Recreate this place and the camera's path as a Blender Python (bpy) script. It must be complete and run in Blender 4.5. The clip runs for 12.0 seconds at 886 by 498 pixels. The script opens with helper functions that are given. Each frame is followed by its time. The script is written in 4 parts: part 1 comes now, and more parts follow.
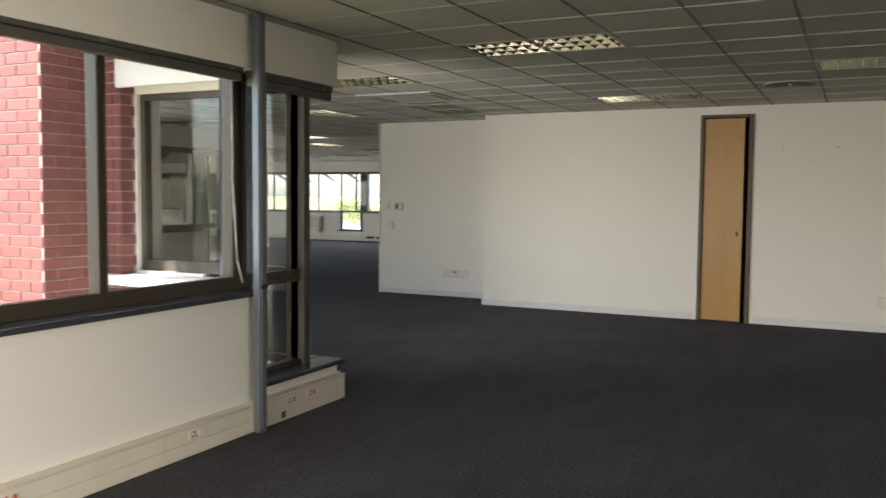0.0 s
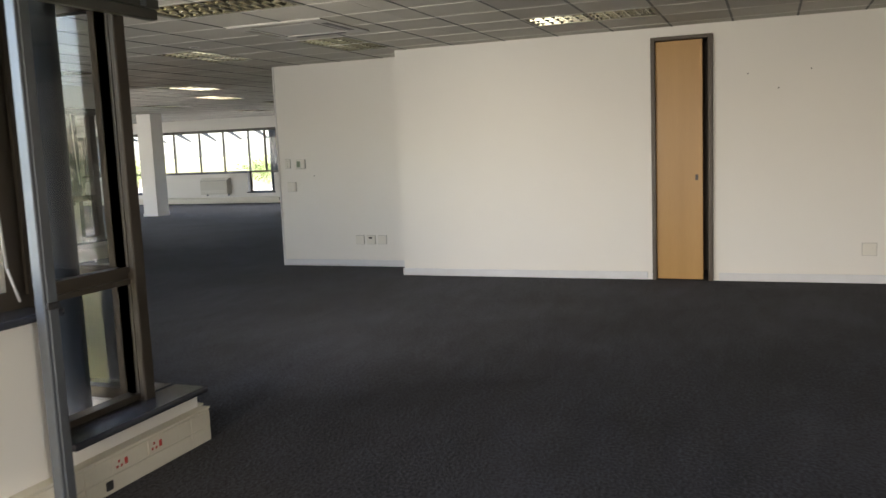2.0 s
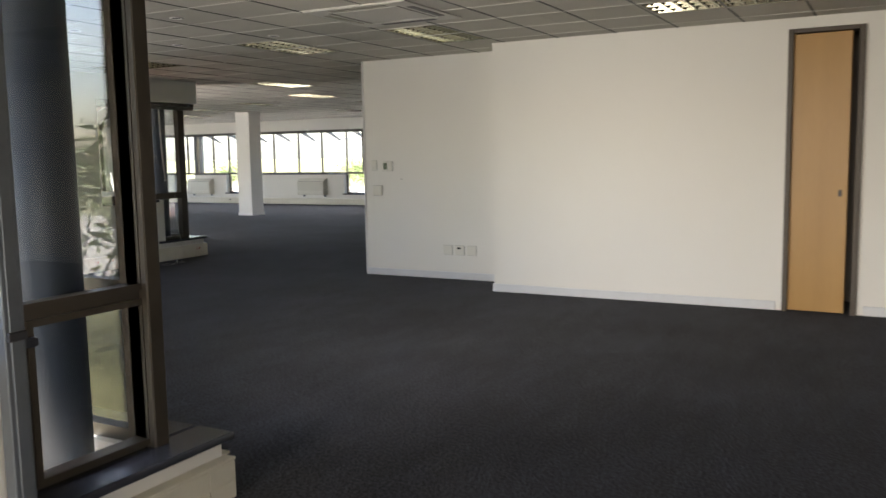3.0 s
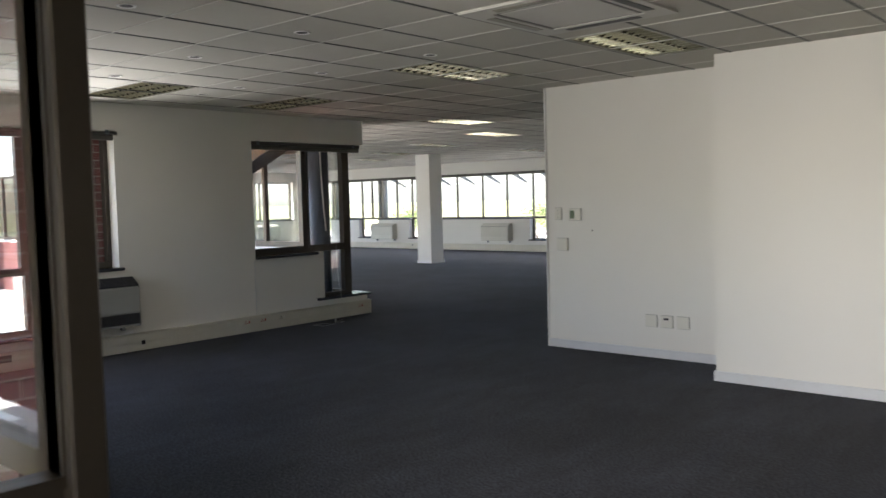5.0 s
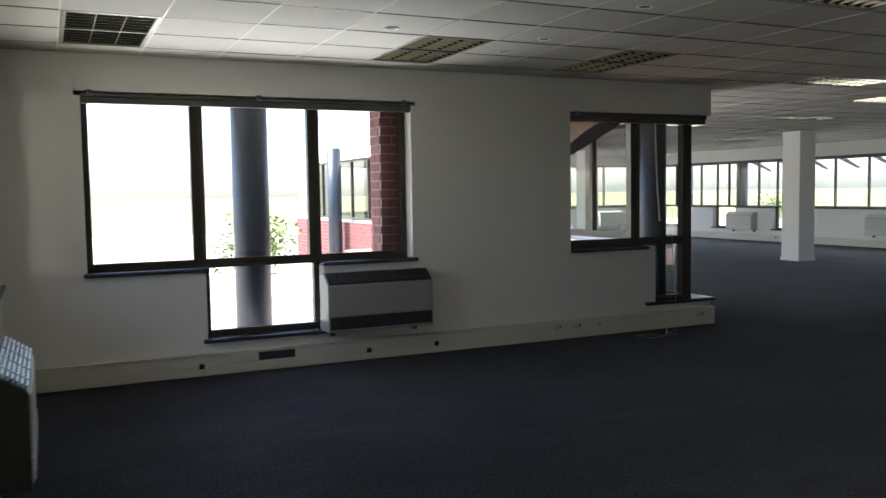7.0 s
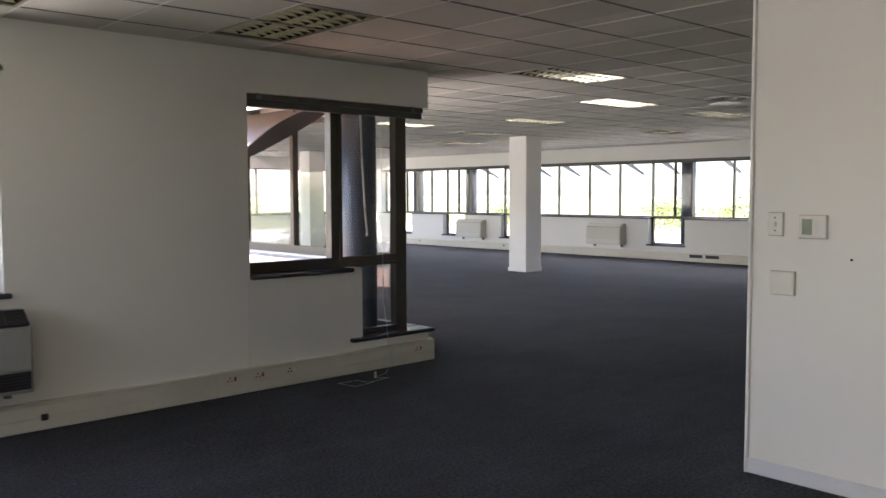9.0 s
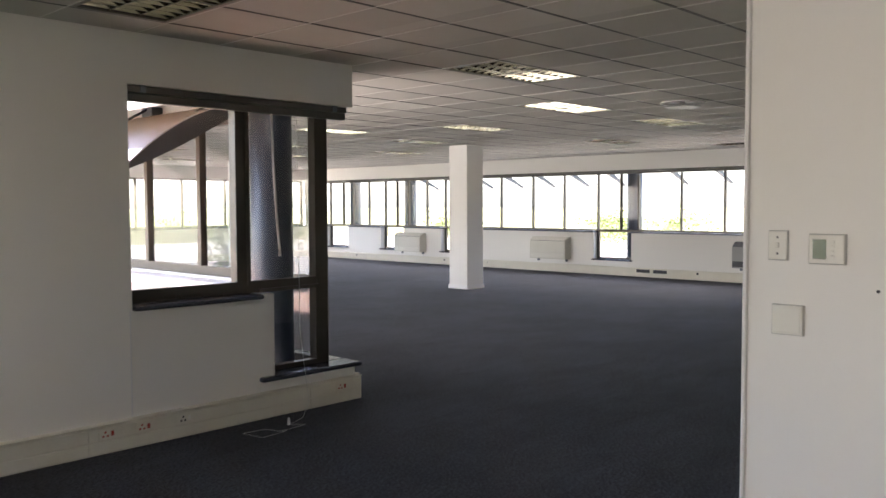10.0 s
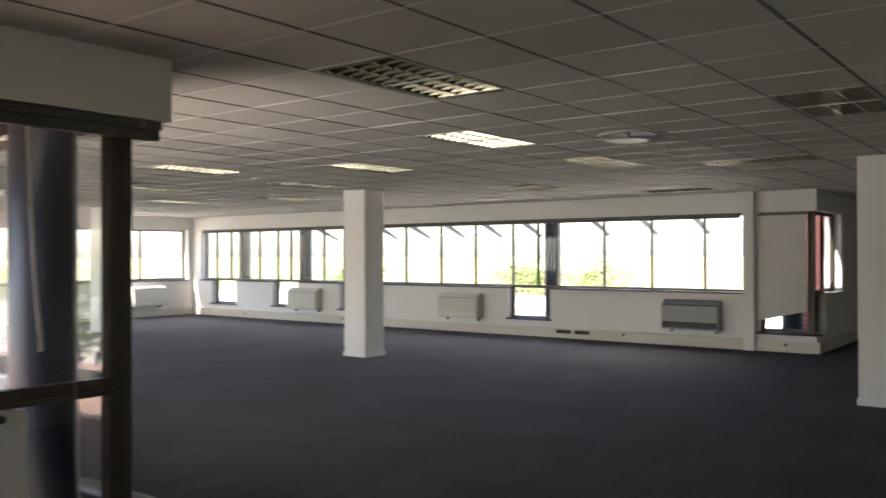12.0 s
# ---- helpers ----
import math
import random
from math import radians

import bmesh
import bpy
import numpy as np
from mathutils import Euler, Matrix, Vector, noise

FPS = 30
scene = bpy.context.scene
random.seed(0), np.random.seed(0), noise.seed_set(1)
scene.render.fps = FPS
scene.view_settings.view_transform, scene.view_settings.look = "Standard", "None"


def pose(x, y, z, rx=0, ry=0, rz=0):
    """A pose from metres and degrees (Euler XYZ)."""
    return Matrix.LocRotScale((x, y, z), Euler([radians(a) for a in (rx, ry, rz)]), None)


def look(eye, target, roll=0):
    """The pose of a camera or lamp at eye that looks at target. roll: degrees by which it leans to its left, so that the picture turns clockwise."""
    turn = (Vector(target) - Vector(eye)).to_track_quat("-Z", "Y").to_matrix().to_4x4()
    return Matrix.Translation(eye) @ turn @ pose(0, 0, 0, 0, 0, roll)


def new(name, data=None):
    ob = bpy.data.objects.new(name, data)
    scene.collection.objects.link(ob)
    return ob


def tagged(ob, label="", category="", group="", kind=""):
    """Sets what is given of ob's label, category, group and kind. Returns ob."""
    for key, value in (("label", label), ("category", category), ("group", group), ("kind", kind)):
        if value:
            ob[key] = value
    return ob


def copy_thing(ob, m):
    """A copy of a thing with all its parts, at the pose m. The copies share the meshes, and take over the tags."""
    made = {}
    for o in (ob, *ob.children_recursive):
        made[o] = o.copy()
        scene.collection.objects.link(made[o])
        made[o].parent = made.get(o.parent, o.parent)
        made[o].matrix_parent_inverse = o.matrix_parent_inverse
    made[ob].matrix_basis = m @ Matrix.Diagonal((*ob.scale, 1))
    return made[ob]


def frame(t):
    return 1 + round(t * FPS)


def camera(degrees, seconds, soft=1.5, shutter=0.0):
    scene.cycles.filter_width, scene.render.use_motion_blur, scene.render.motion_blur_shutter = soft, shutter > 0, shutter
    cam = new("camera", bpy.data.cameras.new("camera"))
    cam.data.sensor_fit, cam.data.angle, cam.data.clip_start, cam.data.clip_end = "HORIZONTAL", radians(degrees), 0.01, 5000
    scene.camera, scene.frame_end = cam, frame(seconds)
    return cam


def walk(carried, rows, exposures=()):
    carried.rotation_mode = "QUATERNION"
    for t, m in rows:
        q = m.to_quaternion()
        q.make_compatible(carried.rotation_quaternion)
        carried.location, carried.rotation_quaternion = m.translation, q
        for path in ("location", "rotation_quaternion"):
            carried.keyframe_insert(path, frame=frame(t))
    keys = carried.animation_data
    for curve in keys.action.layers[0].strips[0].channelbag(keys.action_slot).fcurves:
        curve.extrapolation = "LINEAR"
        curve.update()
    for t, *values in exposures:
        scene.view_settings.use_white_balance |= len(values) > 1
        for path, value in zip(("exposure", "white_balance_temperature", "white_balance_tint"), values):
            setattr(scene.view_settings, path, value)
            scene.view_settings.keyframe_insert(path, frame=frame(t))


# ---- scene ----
cam = camera(55.5, 12.0, shutter=0.5)
PATH = [
    (0, (-0.059, 0.151, 1.526), (-0.941, 1.941, 1.4), 0.5),
    (0.5, (-0.285, 0.535, 1.512), (-1.058, 2.376, 1.394), 0.2),
    (1, (-0.417, 0.937, 1.509), (-1.146, 2.791, 1.335), -1.3),
    (1.5, (-0.547, 1.385, 1.503), (-1.263, 3.239, 1.279), -1.5),
    (2, (-0.676, 1.823, 1.529), (-1.399, 3.671, 1.285), -2.4),
    (2.5, (-0.809, 2.301, 1.507), (-1.612, 4.117, 1.271), -1.9),
    (3, (-0.971, 2.733, 1.496), (-1.909, 4.484, 1.272), -1.0),
    (3.2, (-1.05, 2.924, 1.502), (-2.021, 4.66, 1.293), -1.1),
    (4.8, (-1.818, 4.195, 1.541), (-3.104, 5.722, 1.423), -1.3),
    (5, (-1.948, 4.387, 1.543), (-3.26, 5.893, 1.426), -1.5),
    (5.5, (-2.252, 4.777, 1.552), (-3.67, 6.184, 1.439), -0.8),
    (6, (-2.565, 5.148, 1.567), (-4.158, 6.351, 1.44), -1.2),
    (6.5, (-2.885, 5.533, 1.542), (-4.661, 6.443, 1.402), -1.0),
    (6.7, (-3.011, 5.625, 1.513), (-4.819, 6.468, 1.377), -1.0),
    (8.3, (-4.044, 6.768, 1.531), (-5.676, 7.919, 1.414), 0.3),
    (8.5, (-4.249, 6.95, 1.543), (-5.802, 8.204, 1.422), -0.0),
    (9, (-4.601, 7.32, 1.536), (-6.071, 8.67, 1.405), -0.2),
    (9.5, (-4.966, 7.695, 1.527), (-6.4, 9.084, 1.411), -0.2),
    (10, (-5.282, 8.104, 1.541), (-6.657, 9.553, 1.438), -0.2),
    (10.5, (-5.566, 8.51, 1.562), (-6.957, 9.945, 1.48), 0.1),
    (11, (-5.875, 8.925, 1.575), (-7.267, 10.36, 1.527), 0.0),
    (11.5, (-6.191, 9.357, 1.589), (-7.54, 10.834, 1.585), -0.5),
    (12, (-6.582, 9.805, 1.615), (-7.793, 11.397, 1.628), -0.2),
]
walk(cam, [(t, look(eye, target, roll)) for t, eye, target, roll in PATH], [(0, 2.6, 6500, 10), (2.5, 2.9, 6500, 12), (5, 2.8, 6200, 12), (5.5, 2.6, 6000, 12), (6.5, 2.25, 6000, 10), (8.5, 2.75, 6200, 14), (9.5, 3.25, 6450, 18), (11, 3.3, 6550, 17), (12, 2.8, 6700, 15)])

# ---- world, sun, exposure ----
world = bpy.data.worlds.new("sky")
scene.world = world
world.use_nodes = True
wn = world.node_tree.nodes
sky = wn.new("ShaderNodeTexSky")
sky.sky_type = 'NISHITA'
sky.sun_disc = False
sky.sun_elevation = radians(61)
sky.sun_rotation = radians(211)
sky.air_density, sky.dust_density = 1.0, 2.0
wn["Background"].inputs["Strength"].default_value = 0.15
world.node_tree.links.new(sky.outputs[0], wn["Background"].inputs["Color"])

sun = new("sun", bpy.data.lights.new("sun", 'SUN'))
sun.data.energy, sun.data.angle, sun.data.color = 5.0, radians(0.5), (1.0, 0.95, 0.87)
sun.matrix_world = look((-5.1, -8.6, 18.0), (0, 0, 0))

# skylight in the window openings: centre, direction, width, height, watts, spread, tint
COOL, SOFT, WARM = (1.0, 0.97, 0.92), (1.0, 0.94, 0.83), (1.0, 0.89, 0.74)
for eye, aim, wide, tall, power, spread, tone in (
        ((-4.42, 5.40, 1.62), (0.12, 1.0, -0.10), 1.5, 1.2, 4.7, 105, SOFT),
        ((-8.85, 5.40, 1.62), (0.15, 1.0, 0.15), 2.0, 1.2, 1.4, 140, COOL),
        ((-10.54, 7.46, 1.62), (1.0, 0.0, 0.85), 2.6, 1.2, 4.0, 75, COOL),
        ((-13.6, 12.45, 1.62), (0.0, 1.0, 0.0), 6.0, 1.2, 9, 140, COOL),
        ((-21.5, 12.45, 1.62), (0.0, 1.0, 0.1), 7.6, 1.2, 16, 140, COOL),
        ((-26.3, 18.6, 1.62), (1.0, 0.0, -0.9), 10.4, 1.2, 14, 75, COOL),
        ((-18.4, 24.22, 1.62), (0.0, -1.0, -0.9), 14.2, 1.2, 21, 75, COOL),
        ((-1.6, -3.97, 1.60), (0.25, 1.0, -0.60), 3.0, 1.2, 50, 85, WARM),
        ((4.97, -0.6, 1.60), (-1.0, 0.0, -0.10), 3.0, 1.2, 20, 70, WARM)):
    lamp = new("window_daylight", bpy.data.lights.new("window_daylight", 'AREA'))
    lamp.data.shape, lamp.data.size, lamp.data.size_y, lamp.data.spread = 'RECTANGLE', wide, tall, radians(spread)
    lamp.data.energy, lamp.data.color = power, tone
    lamp.matrix_world = look(eye, Vector(eye) + Vector(aim))

# ---- materials ----
def material(name, colour, rough=0.6, metal=0.0, vary=0.12, scale=3.0, fine=60.0, bump=0.1, tint=None, spec=0.5, rand=0.0, gain=(0.5, 1.0)):
    """Painted or plain surface: colour varied at two scales, fine relief."""
    m = bpy.data.materials.new(name)
    m.use_nodes = True
    nt = m.node_tree
    n, l = nt.nodes, nt.links
    b = n["Principled BSDF"]
    b.inputs["Roughness"].default_value = rough
    b.inputs["Metallic"].default_value = metal
    b.inputs["Specular IOR Level"].default_value = spec
    co = n.new("ShaderNodeTexCoord")
    big = n.new("ShaderNodeTexNoise")
    big.inputs["Scale"].default_value = scale
    big.inputs["Detail"].default_value = 6
    small = n.new("ShaderNodeTexNoise")
    small.inputs["Scale"].default_value = fine
    small.inputs["Detail"].default_value = 3
    l.new(co.outputs["Object"], big.inputs["Vector"])
    l.new(co.outputs["Object"], small.inputs["Vector"])
    ramp = n.new("ShaderNodeMix")
    ramp.data_type = 'RGBA'
    other = tint or tuple(c * (1 - vary * 2) for c in colour)
    ramp.inputs["A"].default_value = (*colour, 1)
    ramp.inputs["B"].default_value = (*other, 1)
    add = n.new("ShaderNodeMath")
    add.operation = 'MULTIPLY_ADD'
    l.new(small.outputs["Fac"], add.inputs[0])
    add.inputs[1].default_value = gain[0]
    sub = n.new("ShaderNodeMath")
    sub.operation = 'MULTIPLY_ADD'
    l.new(big.outputs["Fac"], sub.inputs[0])
    sub.inputs[1].default_value = gain[1]
    sub.inputs[2].default_value = 0.5 - (gain[0] + gain[1]) / 2
    l.new(sub.outputs[0], add.inputs[2])
    add.use_clamp = True
    l.new(add.outputs[0], ramp.inputs["Factor"])
    out = ramp.outputs["Result"]
    if rand:
        info = n.new("ShaderNodeObjectInfo")
        hsv = n.new("ShaderNodeHueSaturation")
        mr = n.new("ShaderNodeMapRange")
        mr.inputs["To Min"].default_value, mr.inputs["To Max"].default_value = 1 - rand, 1 + rand
        l.new(info.outputs["Random"], mr.inputs["Value"])
        l.new(mr.outputs[0], hsv.inputs["Value"])
        l.new(out, hsv.inputs["Color"])
        out = hsv.outputs[0]
    l.new(out, b.inputs["Base Color"])
    if bump:
        bp = n.new("ShaderNodeBump")
        bp.inputs["Strength"].default_value = bump
        bp.inputs["Distance"].default_value = 0.01
        l.new(small.outputs["Fac"], bp.inputs["Height"])
        l.new(bp.outputs[0], b.inputs["Normal"])
    return m


def island_vary(m, amount):
    """Vary a joined mesh piece by piece."""
    nt = m.node_tree
    b = nt.nodes["Principled BSDF"]
    src = b.inputs["Base Color"].links[0].from_socket
    g = nt.nodes.new("ShaderNodeNewGeometry")
    h = nt.nodes.new("ShaderNodeHueSaturation")
    mr = nt.nodes.new("ShaderNodeMapRange")
    mr.inputs["To Min"].default_value, mr.inputs["To Max"].default_value = 1 - amount, 1 + amount
    nt.links.new(g.outputs["Random Per Island"], mr.inputs["Value"])
    nt.links.new(mr.outputs[0], h.inputs["Value"])
    nt.links.new(src, h.inputs["Color"])
    nt.links.new(h.outputs[0], b.inputs["Base Color"])
    return m


def streaks(m, amount):
    """Worn, brushed patches about a hand wide, drawn out along the room."""
    nt = m.node_tree
    b = nt.nodes["Principled BSDF"]
    src = b.inputs["Base Color"].links[0].from_socket
    co, mp = nt.nodes.new("ShaderNodeTexCoord"), nt.nodes.new("ShaderNodeMapping")
    mp.inputs["Scale"].default_value = (6.0, 1.6, 1.0)
    mp.inputs["Rotation"].default_value = (0, 0, radians(38))
    nz, mr, h = (nt.nodes.new(k) for k in ("ShaderNodeTexNoise", "ShaderNodeMapRange", "ShaderNodeHueSaturation"))
    nz.inputs["Scale"].default_value, nz.inputs["Detail"].default_value, nz.inputs["Roughness"].default_value = 1.0, 7, 0.65
    mr.inputs["From Min"].default_value, mr.inputs["From Max"].default_value = 0.3, 0.7
    mr.inputs["To Min"].default_value, mr.inputs["To Max"].default_value = 1 - amount, 1 + amount
    nt.links.new(co.outputs["Object"], mp.inputs["Vector"])
    nt.links.new(mp.outputs[0], nz.inputs["Vector"])
    nt.links.new(nz.outputs["Fac"], mr.inputs["Value"])
    nt.links.new(mr.outputs[0], h.inputs["Value"])
    nt.links.new(src, h.inputs["Color"])
    nt.links.new(h.outputs[0], b.inputs["Base Color"])
    return m


WALL = material("wall_paint", (0.80, 0.78, 0.735), 0.55, vary=0.03, scale=0.7, fine=140, bump=0.06)
WHITE = material("white_paint", (0.82, 0.81, 0.79), 0.45, vary=0.04, scale=2, fine=80, bump=0.04)
SKIRT = material("skirting_paint", (0.72, 0.73, 0.75), 0.4, vary=0.08, scale=6, fine=60, bump=0.05)
CREAM = material("cream_trunking", (0.72, 0.68, 0.57), 0.4, vary=0.07, scale=5, fine=70, bump=0.03)
CARPET = streaks(material("carpet", (0.032, 0.033, 0.044), 0.95, vary=0.25, scale=0.9, fine=55, bump=1.0, tint=(0.005, 0.005, 0.008), spec=0.15, gain=(5.0, 1.8)), 0.35)
CARPET.node_tree.nodes["Principled BSDF"].inputs["Sheen Weight"].default_value = 0.06
TILE = island_vary(material("ceiling_tile", (0.50, 0.485, 0.435), 0.85, vary=0.06, scale=1.2, fine=220, bump=0.25), 0.10)
# near black: the shadow of the tile joints is put into the bars
SHADOWBAR = material("ceiling_shadow_grid", (0.045, 0.045, 0.042), 0.5, vary=0.08, bump=0.0)
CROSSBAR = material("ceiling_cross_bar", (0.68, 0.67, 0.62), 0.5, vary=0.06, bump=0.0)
BRONZE = material("bronze_aluminium", (0.078, 0.064, 0.049), 0.40, metal=0.35, vary=0.12, scale=7, fine=90, bump=0.03)
SLATE = material("slate_sill", (0.050, 0.055, 0.072), 0.22, vary=0.2, scale=5, fine=60, bump=0.1)
STEEL = material("galvanised_steel", (0.20, 0.22, 0.25), 0.42, metal=0.6, vary=0.12, scale=8, fine=50, bump=0.03)
COLUMN = material("blue_grey_column", (0.024, 0.034, 0.052), 0.45, vary=0.06, scale=2, fine=6, bump=0.0)
WOOD = material("oak_veneer", (0.47, 0.265, 0.068), 0.40, vary=0.1, scale=1.5, fine=45, bump=0.03, tint=(0.36, 0.185, 0.042))
for node in WOOD.node_tree.nodes:
    # long upright grain
    if node.type == 'TEX_NOISE':
        turn = WOOD.node_tree.nodes.new("ShaderNodeMapping")
        turn.inputs["Scale"].default_value = (4.0, 4.0, 0.22)
        WOOD.node_tree.links.new(node.inputs["Vector"].links[0].from_socket, turn.inputs["Vector"])
        WOOD.node_tree.links.new(turn.outputs[0], node.inputs["Vector"])
DARKWOOD = material("dark_door_frame", (0.075, 0.055, 0.038), 0.5, vary=0.15, scale=6, fine=60, bump=0.05)
BLACK = material("black_plastic", (0.012, 0.012, 0.014), 0.5, vary=0.1, bump=0.03)
RED = material("red_socket", (0.42, 0.035, 0.02), 0.4, vary=0.1, bump=0.0)
# cassette and vent grey, also the shadow rim drawn round wall plates
PLATEGREY = material("shadow_rim_and_fascia_grey", (0.48, 0.47, 0.44), 0.5, vary=0.05, bump=0.0)
PLASTIC = material("white_plastic", (0.74, 0.72, 0.65), 0.35, vary=0.03, bump=0.0)
GREEN = material("green_display", (0.15, 0.19, 0.12), 0.25, vary=0.1, bump=0.0)
HEATER = material("heater_enamel", (0.62, 0.60, 0.53), 0.4, vary=0.06, scale=3, fine=80, bump=0.03)
# cream heater's shaded side, with the shade put into the colour
HEATSHADE = material("heater_shaded_enamel", (0.07, 0.068, 0.062), 0.4, vary=0.06, scale=3, fine=80, bump=0.03)
HEATGREY = material("heater_grey_enamel", (0.33, 0.33, 0.31), 0.38, vary=0.06, scale=3, fine=80, bump=0.03)
GRILLE = material("dark_grille", (0.03, 0.03, 0.035), 0.45, vary=0.1, bump=0.0)
ALU = material("louvre_aluminium", (0.40, 0.38, 0.28), 0.15, metal=1.0, vary=0.04, scale=9, fine=40, bump=0.02)
# shade inside the unlit fittings is put into the housing's dark colour
SHADEDHOUSING = material("shaded_fitting_housing", (0.10, 0.10, 0.085), 0.45, metal=0.2, vary=0.08, bump=0.0)
# reflector metal, colour lowered so the fittings read as unlit
REFLECT = material("darkened_reflector", (0.22, 0.21, 0.17), 0.4, metal=0.3, vary=0.05, bump=0.02)
BLIND = material("blind_fabric", (0.74, 0.72, 0.68), 0.8, vary=0.06, scale=4, fine=200, bump=0.1)
BLINDHEAD = material("blind_headrail", (0.10, 0.095, 0.085), 0.45, vary=0.15, bump=0.02)
CORD = material("nylon_cord", (0.55, 0.55, 0.53), 0.5, vary=0.05, bump=0.0)
BRICK = material("red_brick", (0.20, 0.066, 0.060), 0.85, vary=0.14, scale=9, fine=70, bump=0.4, rand=0.16)
BRICKJ = island_vary(material("red_brick_joined", (0.20, 0.066, 0.060), 0.85, vary=0.14, scale=9, fine=70, bump=0.4), 0.16)
MORTAR = material("mortar", (0.43, 0.37, 0.34), 0.9, vary=0.12, scale=8, fine=90, bump=0.3)
PAVING = island_vary(material("brick_paving", (0.42, 0.26, 0.20), 0.85, vary=0.15, scale=4, fine=60, bump=0.3), 0.12)
SLAB = island_vary(material("concrete_paving", (0.50, 0.46, 0.40), 0.85, vary=0.1, scale=1.5, fine=50, bump=0.2), 0.08)
GRASS = material("lawn", (0.13, 0.14, 0.05), 0.95, vary=0.25, scale=0.6, fine=30, bump=0.6, tint=(0.19, 0.17, 0.08))
ROOFING = material("roof_edge", (0.70, 0.70, 0.69), 0.5, vary=0.06, scale=2, fine=40, bump=0.05)
SOFFIT = material("pine_soffit", (0.55, 0.36, 0.14), 0.55, vary=0.15, scale=4, fine=40, bump=0.1)
AWNING = material("awning_sheet", (0.52, 0.52, 0.58), 0.45, vary=0.06, scale=2, fine=40, bump=0.03)
AWNFRAME = material("awning_frame", (0.055, 0.060, 0.070), 0.45, metal=0.2, vary=0.12, bump=0.03)
LEAF = island_vary(material("leaves", (0.11, 0.16, 0.03), 0.6, vary=0.2, scale=1.2, fine=20, bump=0.0, tint=(0.12, 0.16, 0.03)), 0.35)
BARK = material("bark", (0.11, 0.08, 0.055), 0.9, vary=0.2, scale=8, fine=40, bump=0.6)

GLASS = bpy.data.materials.new("window_glass")
GLASS.use_nodes = True
gn, gl = GLASS.node_tree.nodes, GLASS.node_tree.links
gn.remove(gn["Principled BSDF"])
tr, gs, mx, fr = (gn.new(k) for k in ("ShaderNodeBsdfTransparent", "ShaderNodeBsdfGlossy", "ShaderNodeMixShader", "ShaderNodeLayerWeight"))
tr.inputs["Color"].default_value = (0.95, 0.96, 0.96, 1)
gs.inputs["Roughness"].default_value = 0.01
fr.inputs["Blend"].default_value = 0.5
pw1, pw2 = gn.new("ShaderNodeMath"), gn.new("ShaderNodeMath")
pw1.operation, pw2.operation = 'POWER', 'MULTIPLY_ADD'
pw1.inputs[1].default_value = 2.6
pw2.inputs[1].default_value, pw2.inputs[2].default_value = 0.55, 0.02
gl.new(fr.outputs["Facing"], pw1.inputs[0])
gl.new(pw1.outputs[0], pw2.inputs[0])
gl.new(pw2.outputs[0], mx.inputs[0])
gl.new(tr.outputs[0], mx.inputs[1])
gl.new(gs.outputs[0], mx.inputs[2])
gl.new(mx.outputs[0], gn["Material Output"].inputs["Surface"])


# ---- mesh helpers ----
def box(bm, x0, x1, y0, y1, z0, z1, bevel=0.0, segments=1):
    v = [bm.verts.new(c) for c in ((x0, y0, z0), (x1, y0, z0), (x1, y1, z0), (x0, y1, z0), (x0, y0, z1), (x1, y0, z1), (x1, y1, z1), (x0, y1, z1))]
    f = [bm.faces.new([v[i] for i in q]) for q in ((3, 2, 1, 0), (4, 5, 6, 7), (0, 1, 5, 4), (1, 2, 6, 5), (2, 3, 7, 6), (3, 0, 4, 7))]
    if bevel:
        edges = list({e for q in f for e in q.edges})
        bmesh.ops.bevel(bm, geom=edges, offset=bevel, segments=segments, affect='EDGES', profile=0.5)
    return bm


def boxed(x0, x1, y0, y1, z0, z1, bevel=0.0, segments=1):
    return box(bmesh.new(), x0, x1, y0, y1, z0, z1, bevel, segments)


def rod(bm, p, q, r0, r1=None, sides=8, caps=True):
    """A tapered round bar from p to q."""
    p, q = Vector(p), Vector(q)
    r1 = r0 if r1 is None else r1
    turn = (q - p).to_track_quat('Z', 'Y').to_matrix()
    rings = [[bm.verts.new(c + turn @ Vector((r * math.cos(k * math.tau / sides), r * math.sin(k * math.tau / sides), 0))) for k in range(sides)] for c, r in ((p, r0), (q, r1))]
    for k in range(sides):
        f = bm.faces.new((rings[0][k], rings[0][(k + 1) % sides], rings[1][(k + 1) % sides], rings[1][k]))
        f.smooth = True
    if caps:
        bm.faces.new(rings[0][::-1])
        bm.faces.new(rings[1])
    return bm


def mesh_of(name, bm, mat):
    me = bpy.data.meshes.new(name)
    bm.normal_update()
    bm.to_mesh(me)
    bm.free()
    me.materials.append(mat)
    return me


def part(name, bm, mat, parent=None, label=""):
    ob = new(name, mesh_of(name, bm, mat))
    ob.parent = parent
    return tagged(ob, label)


def thing(name, label, category, at=(0, 0, 0), group="", kind=""):
    ob = new(name)
    ob.empty_display_size = 0.1
    ob.location = at
    return tagged(ob, label, category, group, kind)


